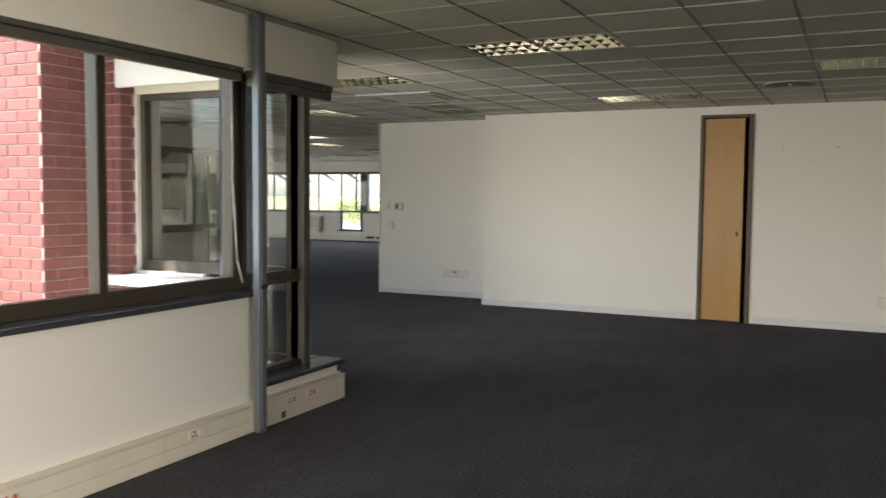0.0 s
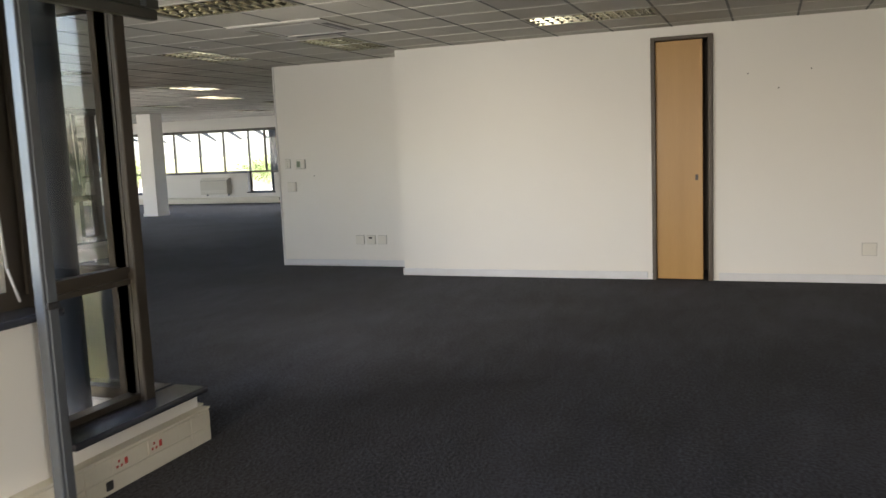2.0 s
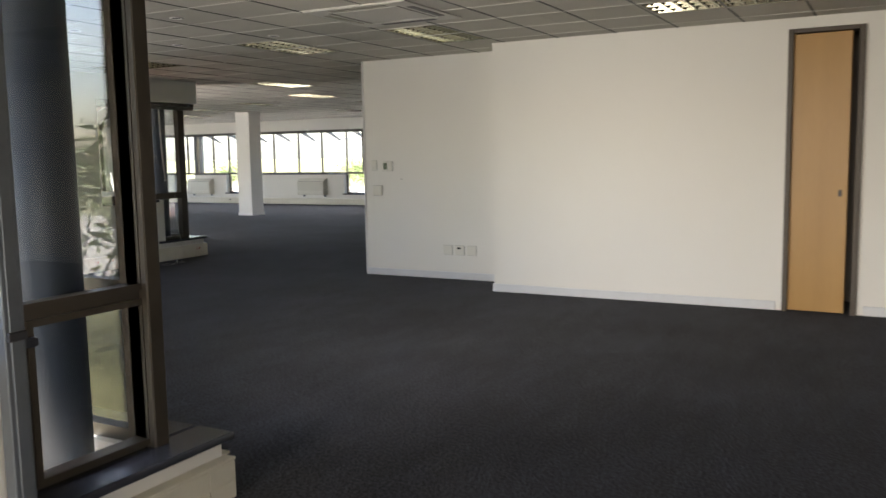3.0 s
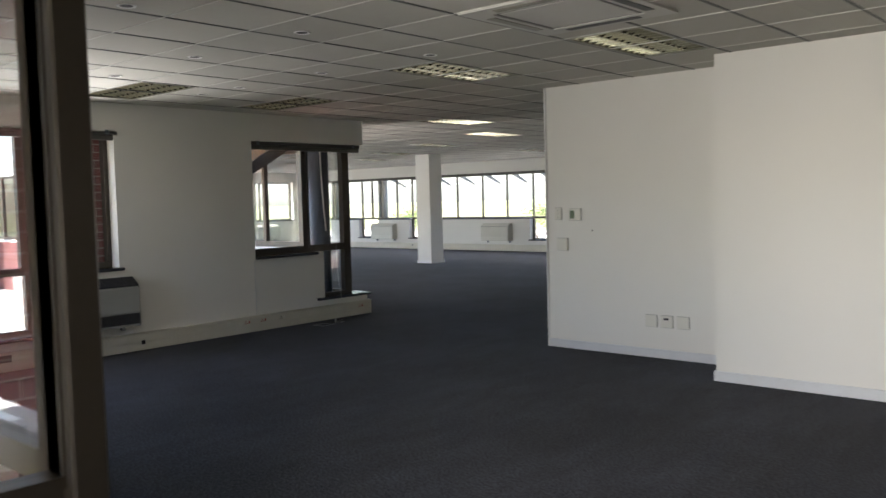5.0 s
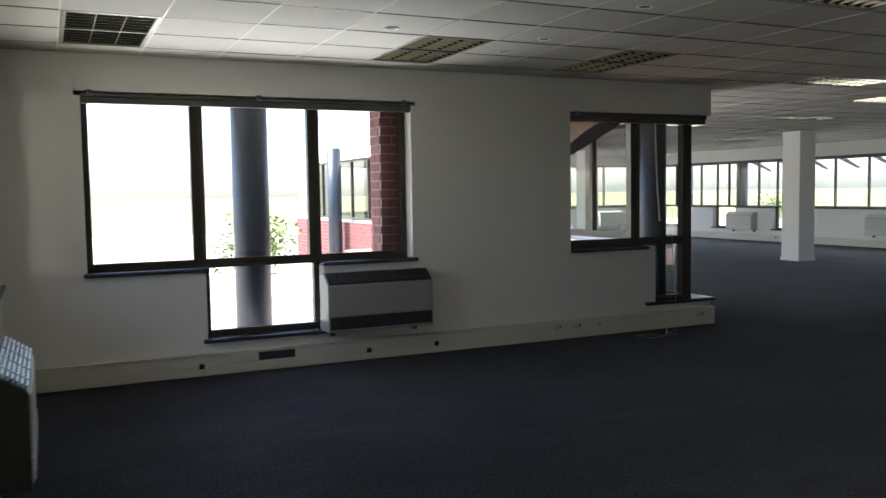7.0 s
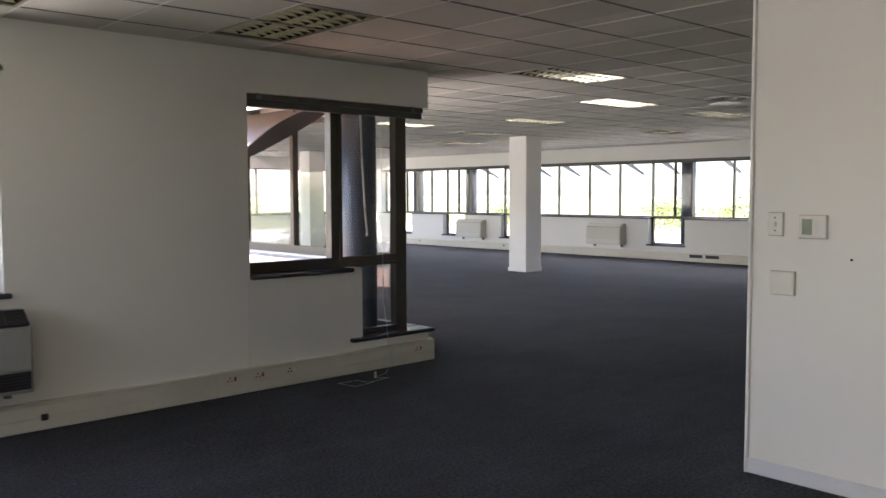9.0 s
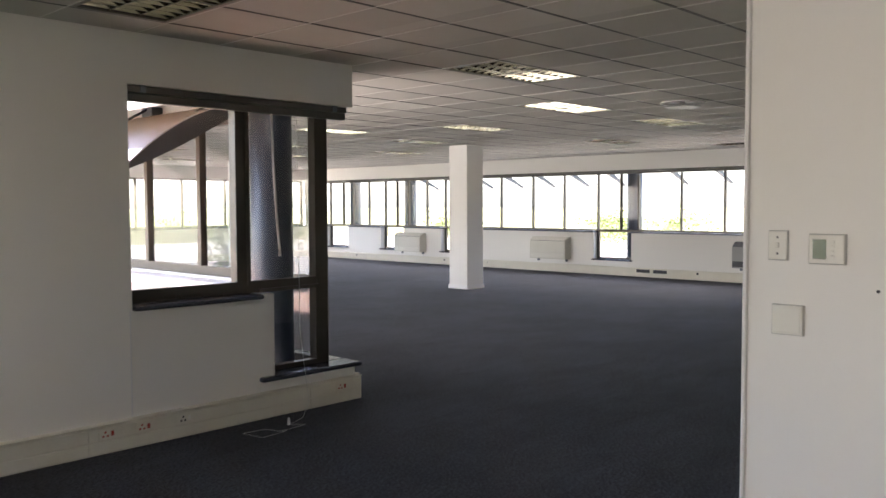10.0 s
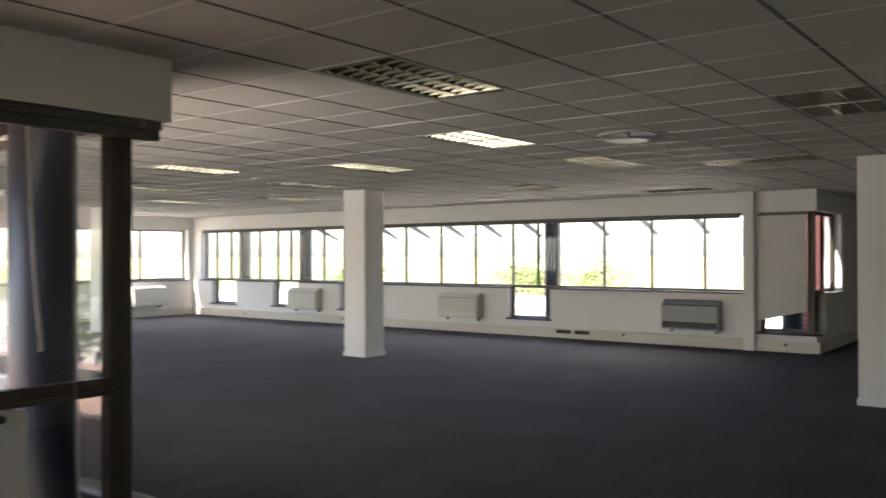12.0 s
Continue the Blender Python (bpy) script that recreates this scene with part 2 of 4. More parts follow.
def plate(axis, d0, d1, solids, holes=()):
    """A slab that runs along axis ('x' or 'y') between depths d0 and d1: the union of the rectangles solids (a0, a1, z0, z1) less holes, as one closed mesh."""
    cuts_a = sorted({round(c, 4) for r in (*solids, *holes) for c in r[:2]})
    cuts_z = sorted({round(c, 4) for r in (*solids, *holes) for c in r[2:]})
    def inside(a, z, rects):
        return any(r[0] < a < r[1] and r[2] < z < r[3] for r in rects)
    full = {}
    for i in range(len(cuts_a) - 1):
        for j in range(len(cuts_z) - 1):
            a, z = (cuts_a[i] + cuts_a[i + 1]) / 2, (cuts_z[j] + cuts_z[j + 1]) / 2
            full[i, j] = inside(a, z, solids) and not inside(a, z, holes)
    bm, seen = bmesh.new(), {}
    def vert(i, j, d):
        if (i, j, d) not in seen:
            a, z = cuts_a[i], cuts_z[j]
            seen[i, j, d] = bm.verts.new((a, d, z) if axis == 'x' else (d, a, z))
        return seen[i, j, d]
    for (i, j), on in full.items():
        if not on:
            continue
        for d in (d0, d1):
            bm.faces.new([vert(*c, d) for c in ((i, j), (i + 1, j), (i + 1, j + 1), (i, j + 1))])
        for (di, dj), (p, q) in (((-1, 0), ((i, j), (i, j + 1))), ((1, 0), ((i + 1, j), (i + 1, j + 1))), ((0, -1), ((i, j), (i + 1, j))), ((0, 1), ((i, j + 1), (i + 1, j + 1)))):
            if not full.get((i + di, j + dj), False):
                bm.faces.new((vert(*p, d0), vert(*q, d0), vert(*q, d1), vert(*p, d1)))
    bmesh.ops.recalc_face_normals(bm, faces=bm.faces)
    return bm


def wall(name, axis, d0, d1, a0, a1, holes=(), label="white painted plaster wall", z1=2.75, mat=None):
    return tagged(part(name, plate(axis, d0, d1, [(a0, a1, 0.0 if mat is None else -0.2, z1)], holes), mat or WALL), label, "wall", kind="structure")


def window(name, axis, plane, solids, panes, label):
    """Bronze frame with its panes of glass; plane is the middle of the frame's depth."""
    root = thing(name, label, "window", kind="structure")
    part("window_frame", plate(axis, plane - 0.035, plane + 0.035, solids, panes), BRONZE, root)
    for a0, a1, z0, z1 in panes:
        rect = (a0 - 0.008, a1 + 0.008, plane - 0.003, plane + 0.003)
        bm = boxed(*rect, z0 - 0.008, z1 + 0.008) if axis == 'x' else boxed(rect[2], rect[3], rect[0], rect[1], z0 - 0.008, z1 + 0.008)
        p = part("pane", bm, GLASS, root)
        p.visible_shadow = False
    return root


def beads(root, axis, plane, panes, side):
    """Slim sash profiles that stand proud of the frame round each pane."""
    for a0, a1, z0, z1 in panes:
        d = sorted((plane + side * 0.036, plane + side * 0.052))
        part("sash", plate(axis, d[0], d[1], [(a0 - 0.022, a1 + 0.022, z0 - 0.022, z1 + 0.022)], [(a0 + 0.004, a1 - 0.004, z0 + 0.004, z1 - 0.004)]), BRONZE, root)


def sill(axis, a0, a1, d0, d1, z, parent=None, thick=0.035):
    bm = boxed(a0, a1, d0, d1, z - thick, z, 0.012, 2) if axis == 'x' else boxed(d0, d1, a0, a1, z - thick, z, 0.012, 2)
    return part("window_sill", bm, SLATE, parent, "dark slate window sill")


def socket(parent, axis, a, d, side, z, kind_of="red"):
    """Three-pin outlet on a trunking front: faceplate, holes, rocker."""
    def bx(a0, a1, dd, z0, z1, bev=0.0):
        e = sorted((d, d + side * dd))
        return boxed(a0, a1, e[0], e[1], z0, z1, bev) if axis == 'x' else boxed(e[0], e[1], a0, a1, z0, z1, bev)
    face = part("socket", bx(a - 0.055, a + 0.055, 0.006, z - 0.035, z + 0.035, 0.002), CREAM, parent)
    dark = RED if kind_of == "red" else PLASTIC
    for da, dz in ((-0.028, -0.012), (0.0, -0.012), (-0.014, 0.012)):
        part("pin_hole", bx(a + da - 0.006, a + da + 0.006, 0.0085, z + dz - 0.006, z + dz + 0.006), dark if kind_of == "red" else BLACK, face)
    part("rocker", bx(a + 0.022, a + 0.040, 0.011, z - 0.016, z + 0.016, 0.002), dark, face)
    return face


def trunking(axis, a0, a1, d0, d1, label, sockets=(), joints=()):
    """Cream skirting trunking against a wall at depth d0, its front at d1."""
    root = thing("skirting_trunking", label, "trunking", kind="structure")
    side = 1 if d1 > d0 else -1
    def bx(e0, e1, z0, z1, b0=a0, b1=a1, bev=0.0):
        e = sorted((e0, e1))
        return boxed(b0, b1, e[0], e[1], z0, z1, bev) if axis == 'x' else boxed(e[0], e[1], b0, b1, z0, z1, bev)
    part("trunking_body", bx(d0, d1 - side * 0.008, 0.0, 0.172), CREAM, root)
    stops = [a0, *sorted(joints), a1]
    for p, q in zip(stops, stops[1:]):
        part("lower_cover", bx(d1 - side * 0.008, d1, 0.006, 0.082, p + 0.002, q - 0.002, 0.002), CREAM, root)
        part("upper_cover", bx(d1 - side * 0.008, d1, 0.087, 0.168, p + 0.002, q - 0.002, 0.002), CREAM, root)
    part("top_capping", bx(d0, d1 + side * 0.004, 0.1765, 0.187, bev=0.002), CREAM, root)
    for a, z, k in sockets:
        if k == "hole":
            part("cable_outlet", bx(d1, d1 + side * 0.006, z - 0.022, z + 0.022, a - 0.022, a + 0.022, 0.004), BLACK, root)
        elif k == "plate":
            p = part("outlet_plate", bx(d1, d1 + side * 0.005, z - 0.035, z + 0.035, a - 0.16, a + 0.16, 0.002), GRILLE, root)
        else:
            socket(root, axis, a, d1, side, z, k)
    return root


# ---- floor, ceiling, roof ----
# interior regions in plan: x0, x1, y0, y1
REGIONS = [(-3.68, 5.1, -4.1, 11.72), (-10.56, -3.68, 5.30, 11.74), (-10.56, -6.7, 11.74, 12.34), (-26.3, -6.7, 12.34, 24.28), (-10.1, -6.7, 24.28, 29.1)]
CEIL = 2.65
bm = bmesh.new()
for x0, x1, y0, y1 in REGIONS:
    box(bm, x0, x1, y0, y1, -0.2, 0.0)
tagged(part("floor", bm, CARPET), "worn dark blue-grey office carpet, stained and bare", "floor", kind="structure")

GX, GY, G = -9.43, 11.9, 0.6
# light fittings by cell of the ceiling grid: column, row, columns wide, rows deep
FITTINGS = [(11, -10, 2, 1), (11, -4, 2, 1), (15, -7, 2, 1), (7, -8, 2, 1), (-1, -6, 2, 1), (-1, -3, 2, 1), (-1, -10, 2, 1), (4, -4, 1, 2), (7, -4, 1, 2),
            (-1, 2, 1, 2), (-3, 6, 1, 2), (2, 6, 1, 2), (-1, 12, 2, 1), (-10, 6, 1, 2), (-7, 8, 1, 2), (-11, 10, 1, 2), (-5, 18, 2, 1), (-3, 10, 1, 2),
            (-15, 8, 1, 2), (-15, 13, 1, 2), (-19, 6, 1, 2), (-19, 12, 1, 2), (-7, 14, 1, 2), (-24, 10, 1, 2)]
OPEN = {(i + a, j + b) for i, j, w, d in FITTINGS for a in range(w) for b in range(d)}
bm = bmesh.new()
for i in range(-30, 26):
    for j in range(-28, 31):
        if (i, j) in OPEN:
            continue
        x, y = GX + i * G, GY + j * G
        for x0, x1, y0, y1 in REGIONS:
            a0, a1, b0, b1 = max(x + 0.011, x0), min(x + G - 0.011, x1), max(y + 0.005, y0), min(y + G - 0.005, y1)
            if a1 - a0 > 0.01 and b1 - b0 > 0.01:
                drop = random.uniform(-0.0015, 0.0015)
                box(bm, a0, a1, b0, b1, CEIL + drop, CEIL + 0.02)
tagged(part("ceiling", bm, TILE), "suspended ceiling of white mineral tiles, slightly sagging", "ceiling", kind="structure")
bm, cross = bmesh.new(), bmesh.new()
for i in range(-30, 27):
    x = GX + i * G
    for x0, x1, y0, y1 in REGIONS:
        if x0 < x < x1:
            # set proud of the tiles so the drawn shadow line shows at low angles
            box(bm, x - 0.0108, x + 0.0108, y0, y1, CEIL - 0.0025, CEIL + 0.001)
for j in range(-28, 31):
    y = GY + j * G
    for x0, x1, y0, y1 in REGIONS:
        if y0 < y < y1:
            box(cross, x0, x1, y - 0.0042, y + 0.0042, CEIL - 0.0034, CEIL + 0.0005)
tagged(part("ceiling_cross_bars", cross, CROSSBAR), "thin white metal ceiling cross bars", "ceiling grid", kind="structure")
tagged(part("ceiling_shadow_grid", bm, SHADOWBAR), "thin near-black ceiling bars drawn as shadow lines", "ceiling grid", kind="structure")
bm = bmesh.new()
for x0, x1, y0, y1 in REGIONS:
    box(bm, x0, x1, y0, y1, 2.75, 3.15)
tagged(part("roof_slab", bm, ROOFING), "flat pale concrete roof slab over the offices", "roof", kind="structure")

# ground
bm = bmesh.new()
bmesh.ops.create_grid(bm, x_segments=40, y_segments=40, size=600)
for v in bm.verts:
    v.co.z = -0.25
tagged(part("ground", bm, GRASS), "mown green lawn round the building", "ground", kind="structure")

bm = bmesh.new()
for i in range(-46, 10):
    for j in range(-12, 46):
        x, y = i * 0.9, j * 0.9
        if -45 < x < 9 and -10.5 < y < 41:
            box(bm, x + 0.006, x + 0.894, y + 0.006, y + 0.894, -0.24, -0.21 + random.uniform(-0.002, 0.002))
tagged(part("pavement", bm, SLAB), "pale concrete paving slabs round the building", "pavement", kind="structure")

# ---- walls ----
HEAD = 2.32
wall("wall_start", 'y', -3.80, -3.55, -4.0, 5.18, [(1.2, 5.18, 0.90, HEAD), (4.52, 5.18, 0.27, 0.90)])
wall("wall_return", 'x', 5.18, 5.44, -10.43, -3.55, [(-5.30, -3.55, 0.90, HEAD), (-4.62, -3.55, 0.27, 0.90), (-9.9, -7.8, 0.90, HEAD)])
wall("wall_recess", 'y', -10.68, -10.43, 5.18, 12.23, [(6.05, 8.87, 0.90, 2.34), (6.97, 8.00, 0.29, 0.90), (10.63, 12.23, 0.90, HEAD), (11.72, 12.23, 0.27, 0.90)])
wall("wall_hall_south", 'x', 12.23, 12.49, -26.2, -10.43, [(-16.8, -10.43, 0.90, HEAD), (-11.35, -10.43, 0.27, 0.90), (-25.5, -17.6, 0.90, HEAD)])
wall("wall_hall_west", 'y', -26.45, -26.2, 12.23, 24.41, [(13.2, 24.0, 0.95, 2.30)])
FAR_LOW = [(-25.35, -24.35), (-22.92, -21.98), (-20.58, -19.60), (-15.84, -14.88)]
wall("wall_hall_north", 'x', 24.15, 24.41, -26.2, -9.98, [(-25.8, -11.12, 0.95, 2.30), (-10.88, -9.98, 0.30, 2.30), *((a, b, 0.33, 0.95) for a, b in FAR_LOW)])
wall("wall_bay_side", 'y', -10.24, -9.98, 24.41, 29.0, [(24.41, 25.85, 0.95, 2.30), (24.41, 24.75, 0.30, 0.95)])
wall("wall_hall_end", 'x', 29.0, 29.2, -10.24, -6.62)
wall("wall_core_west", 'y', -6.82, -6.62, 11.84, 29.0)
wall("wall_switches", 'x', 11.64, 11.84, -6.82, -4.77)
wall("wall_door", 'x', 11.0, 11.2, -4.77, 5.2, [(-1.83, -1.24, 0.0, 2.54)])
wall("wall_door_return", 'y', -4.77, -4.57, 11.2, 11.64)
wall("wall_east", 'y', 5.0, 5.2, -4.0, 11.0, [(-2.1, 0.9, 0.95, 2.30)])
wall("wall_back", 'x', -4.2, -4.0, -3.8, 5.2, [(-3.1, -0.1, 0.95, 2.30)])
bm = bmesh.new()
box(bm, -1.95, -1.12, 11.72, 11.78, 0, 2.75)
box(bm, -1.95, -1.88, 11.201, 11.7195, 0, 2.75)
box(bm, -1.19, -1.12, 11.201, 11.7195, 0, 2.75)
box(bm, -1.8795, -1.1905, 11.201, 11.7195, 2.60, 2.75)
tagged(part("cupboard_inside", bm, DARKWOOD), "dark lined inside of the shallow cupboard", "cupboard", kind="structure")

# skirting boards
for n, rect in (("a", (-4.775, -1.90, 10.985, 11.0)), ("b", (-1.17, 5.0, 10.985, 11.0)), ("c", (-6.83, -4.785, 11.625, 11.64)), ("d", (-4.785, -4.77, 10.985, 11.64))):
    bm = bmesh.new()
    box(bm, *rect, 0.0, 0.085, 0.004)
    tagged(part("baseboard", bm, SKIRT), "painted grey-white timber skirting, scuffed", "baseboard", kind="structure")
bm = boxed(-6.838, -6.822, 11.62, 11.86, 0.0, 2.65, 0.003)
tagged(part("trim", bm, WHITE), "white metal edge trim on the wall end", "trim", kind="structure")

# ---- windows ----
def corner_window(dx, dy, label, left, hall):
    """Glazed corner: two lights on the y-running face, two on the x-running face, a corner post and slate sills. Given at the first corner; dx, dy move it."""
    gx, gy = -3.735 + dx, 5.255 + dy
    c = dy
    lp = [(a, b, 0.985, 2.27) for a, b in left] + [(4.56 + c, 5.165 + c, 0.985, 2.27), (4.66 + c, 5.165 + c, 0.33, 0.905)]
    w = window("window_corner", 'y', gx, [(left[0][0] - 0.05, 5.18 + c, 0.90, 2.32), (4.55 + c, 5.18 + c, 0.27, 0.90)], lp, label)
    beads(w, 'y', gx, lp, 1)
    far = [(-5.25 + dx, -3.83 + dx, 0.985, 2.27)]
    xs = [(-4.58 + dx, -3.83 + dx, 0.33, 0.905)]
    x_solid = [(-5.30 + dx, -3.82 + dx, 0.90, 2.32), (-4.62 + dx, -3.82 + dx, 0.27, 0.90)]
    if hall:
        edges = [-16.76, -15.52, -14.48, -13.42, -12.40, -11.40]
        far = [(p + 0.03, q - 0.03, 0.985, 2.27) for p, q in zip(edges, edges[1:])]
        xs = [(-11.34, -3.83 + dx, 0.985, 2.27), (-11.30, -3.83 + dx, 0.33, 0.905)]
        x_solid = [(-16.8, -3.82 + dx, 0.90, 2.32), (-11.35, -3.82 + dx, 0.27, 0.90)]
    xp = far + xs
    part("window_frame", plate('x', gy - 0.035, gy + 0.035, x_solid, xp), BRONZE, w)
    for a0, a1, z0, z1 in xp:
        p = part("pane", boxed(a0 - 0.008, a1 + 0.008, gy - 0.003, gy + 0.003, z0 - 0.008, z1 + 0.008), GLASS, w)
        p.visible_shadow = False
    post = (gx - 0.045, gx + 0.040, gy - 0.072, gy + 0.045) if hall else (gx - 0.080, gx + 0.085, gy - 0.090, gy - 0.012)
    part("corner_post", boxed(*post, 0.285, 2.318, 0.006), BRONZE, w, "bronze aluminium corner post")
    sill('y', left[0][0] - 0.05, 4.56 + c, gx + 0.02, -3.505 + dx, 0.905, w)
    sill('y', 4.535 + c, 5.476 + c, gx + 0.02, -3.497 + dx, 0.295, w)
    sill('x', (-11.35 if hall else -4.62 + dx), gx + 0.015, gy + 0.02, 5.476 + c, 0.295, w)
    sill('x', (-16.8 if hall else -5.30 + dx), (-11.34 if hall else -4.60 + dx), gy + 0.02, 5.465 + c, 0.905, w)
    part("outer_sill", boxed((-16.8 if hall else -5.52 + dx), (-11.2 if hall else -4.45 + dx), 4.93 + c, gy - 0.04, 0.80, 0.88, 0.006), WHITE, w, "white painted outer sill")
    return w


corner_window(0, 0, "bronze aluminium corner window with low side lights", [(1.25, 2.20), (2.26, 3.36), (3.412, 4.43)], False)
corner_window(-6.88, 7.05, "dark bronze corner window looking onto the courtyard", [(10.68, 11.50)], True)
w2 = [(6.10, 6.90, 0.97, 2.29), (7.00, 7.92, 0.97, 2.29), (8.02, 8.82, 0.97, 2.29), (7.02, 7.95, 0.35, 0.90)]
w = window("window_recess", 'y', -10.615, [(6.05, 8.87, 0.90, 2.34), (6.97, 8.00, 0.29, 0.90)], w2, "three-light bronze window with a low centre light")
beads(w, 'y', -10.615, w2, 1)
sill('y', 6.02, 6.99, -10.60, -10.38, 0.912, w)
sill('y', 7.98, 8.91, -10.60, -10.38, 0.912, w)
sill('y', 6.93, 8.04, -10.60, -10.38, 0.305, w)
w = window("window_return", 'x', 5.255, [(-9.9, -7.8, 0.90, HEAD)], [(-9.85, -8.88, 0.96, 2.27), (-8.82, -7.85, 0.96, 2.27)], "bronze aluminium window beside the heater")
sill('x', -9.93, -7.75, 5.28, 5.49, 0.905, w)
w = window("window_hall_south", 'x', 12.305, [(-25.5, -17.6, 0.90, HEAD)], [(a, a + 1.08, 0.96, 2.27) for a in (-25.44, -24.3, -23.16, -22.02, -20.88, -19.74, -18.72)], "long bronze window band of the hall")
w = window("window_hall_west", 'y', -26.38, [(13.2, 24.0, 0.95, 2.30)], [(13.26 + 1.342 * k, 13.26 + 1.342 * k + 1.29, 1.0, 2.26) for k in range(8)], "long window band with bright daylight")
sill('y', 13.2, 24.0, -26.36, -26.16, 0.955, w)
# north band: stops of the lights
stops = [-25.8, -25.35, -24.75, -24.30, -23.60, -22.90, -22.42, -21.95, -21.25, -20.57, -20.02, -19.62, -18.66, -17.67, -16.76, -15.83, -15.24, -14.80, -13.79, -12.84, -11.86, -11.12]
lights = [(p + 0.018, q - 0.018, 1.0, 2.26) for p, q in zip(stops, stops[1:])]
lows = [(a + 0.05, b - 0.04, 0.38, 0.94) for a, b in FAR_LOW]
w = window("window_hall_north", 'x', 24.33, [(-25.8, -11.12, 0.95, 2.30), *((a, b, 0.33, 0.95) for a, b in FAR_LOW)], lights + lows, "long office window band with low side lights")
edge = -25.8
for a, b in FAR_LOW:
    if a - edge > 0.1:
        sill('x', edge, a + 0.02, 24.10, 24.31, 0.965, w)
    sill('x', a - 0.03, b + 0.03, 24.10, 24.31, 0.345, w)
    edge = b
sill('x', edge, -11.13, 24.10, 24.31, 0.965, w)
wb = [(-10.84, -10.16, 0.36, 0.90), (-10.84, -10.16, 0.98, 2.25)]
w = window("window_bay", 'x', 24.33, [(-10.88, -10.12, 0.30, 2.30)], wb, "corner bay window with its blind half lowered")
part("corner_post", boxed(-10.16, -10.05, 24.29, 24.40, 0.30, 2.298, 0.005), BRONZE, w)
part("window_frame", plate('y', -10.16, -10.10, [(24.41, 25.85, 0.95, 2.30), (24.41, 24.75, 0.30, 0.95)], [(24.50, 25.12, 1.0, 2.25), (25.18, 25.80, 1.0, 2.25), (24.5, 24.70, 0.36, 0.92)]), BRONZE, w)
for a, b, z0, z1 in ((24.50, 25.12, 1.0, 2.25), (25.18, 25.80, 1.0, 2.25), (24.5, 24.70, 0.36, 0.92)):
    p = part("pane", boxed(-10.133, -10.127, a - 0.008, b + 0.008, z0 - 0.008, z1 + 0.008), GLASS, w)
    p.visible_shadow = False
sill('x', -10.93, -9.93, 24.09, 24.30, 0.315, w)
sill('y', 24.75, 25.93, -10.10, -9.90, 0.965, w)
for axis, at, a0, a1 in (('x', -4.1, -3.1, -0.1), ('y', 5.1, -2.1, 0.9)):
    window("window_back", axis, at, [(a0, a1, 0.95, 2.30)], [(a0 + 0.05, (a0 + a1) / 2 - 0.03, 1.0, 2.25), ((a0 + a1) / 2 + 0.03, a1 - 0.05, 1.0, 2.25)], "bronze office window behind the entrance area")

# ---- trunking ----
trunking('y', -4.0, 5.46, -3.55, -3.49, "cream dado trunking along the floor", [(4.78, 0.128, "red"), (5.02, 0.128, "red"), (2.65, 0.128, "red"), (4.70, 0.045, "hole"), (3.86, 0.128, "white")], (1.2, 3.62, 4.56, 5.30))
trunking('x', -10.37, -3.56, 5.44, 5.50, "cream trunking under the return wall windows", (), (-8.0, -6.0))
trunking('y', 5.51, 12.51, -10.43, -10.37, "cream trunking with power outlets", [(10.42, 0.128, "red"), (10.66, 0.128, "red"), (10.95, 0.128, "white"), (12.30, 0.128, "red"), (6.90, 0.085, "hole"), (8.39, 0.085, "hole"), (9.07, 0.085, "hole"), (7.54, 0.128, "plate")], (8.3, 10.30, 12.0))
trunking('x', -26.14, -10.44, 12.49, 12.55, "cream trunking along the hall", (), (-20.0, -15.0))
trunking('y', 12.56, 24.08, -26.2, -26.14, "cream trunking along the hall end", (), (16.0, 20.0))
trunking('x', -26.13, -11.13, 24.15, 24.09, "cream trunking below the long windows", [(-14.55, 0.125, "plate"), (-14.15, 0.125, "plate"), (-13.3, 0.13, "hole"), (-18.9, 0.125, "white"), (-20.4, 0.12, "hole"), (-23.9, 0.12, "hole")], (-23.0, -19.0, -15.0))
trunking('x', -10.91, -9.925, 24.15, 24.09, "cream trunking round the bay", [(-10.45, 0.12, "hole")])
trunking('y', 24.1, 28.9, -9.98, -9.92, "cream trunking on the bay return", ())
bm = boxed(-11.11, -10.93, 24.02, 24.149, 0, 2.65, 0.006)
tagged(part("pilaster", bm, WALL), "white plastered pilaster between the windows", "pilaster", kind="structure")

tagged(part("trim", boxed(-10.4305, -10.4275, 10.612, 10.618, 0.19, 0.868), SKIRT), "hairline plaster joint below the window jamb", "trim", kind="structure")

# ---- pillars ----
def pillar(x, y):
    root = thing("pillar", "square white plastered pillar standing on carpet", "pillar", (x, y, 0), "hall pillars", "structure")
    part("shaft", boxed(-0.225, 0.225, -0.225, 0.225, 0.0, 2.649, 0.012, 2), WALL, root)
    part("skirting", plate('x', -0.237, 0.237, [(-0.237, 0.237, 0.0, 0.07)]), WHITE, root)
    return root


first = pillar(-15.80, 19.82)
for x in (-8.27, -23.3):
    copy_thing(first, pose(x, 19.82, 0))

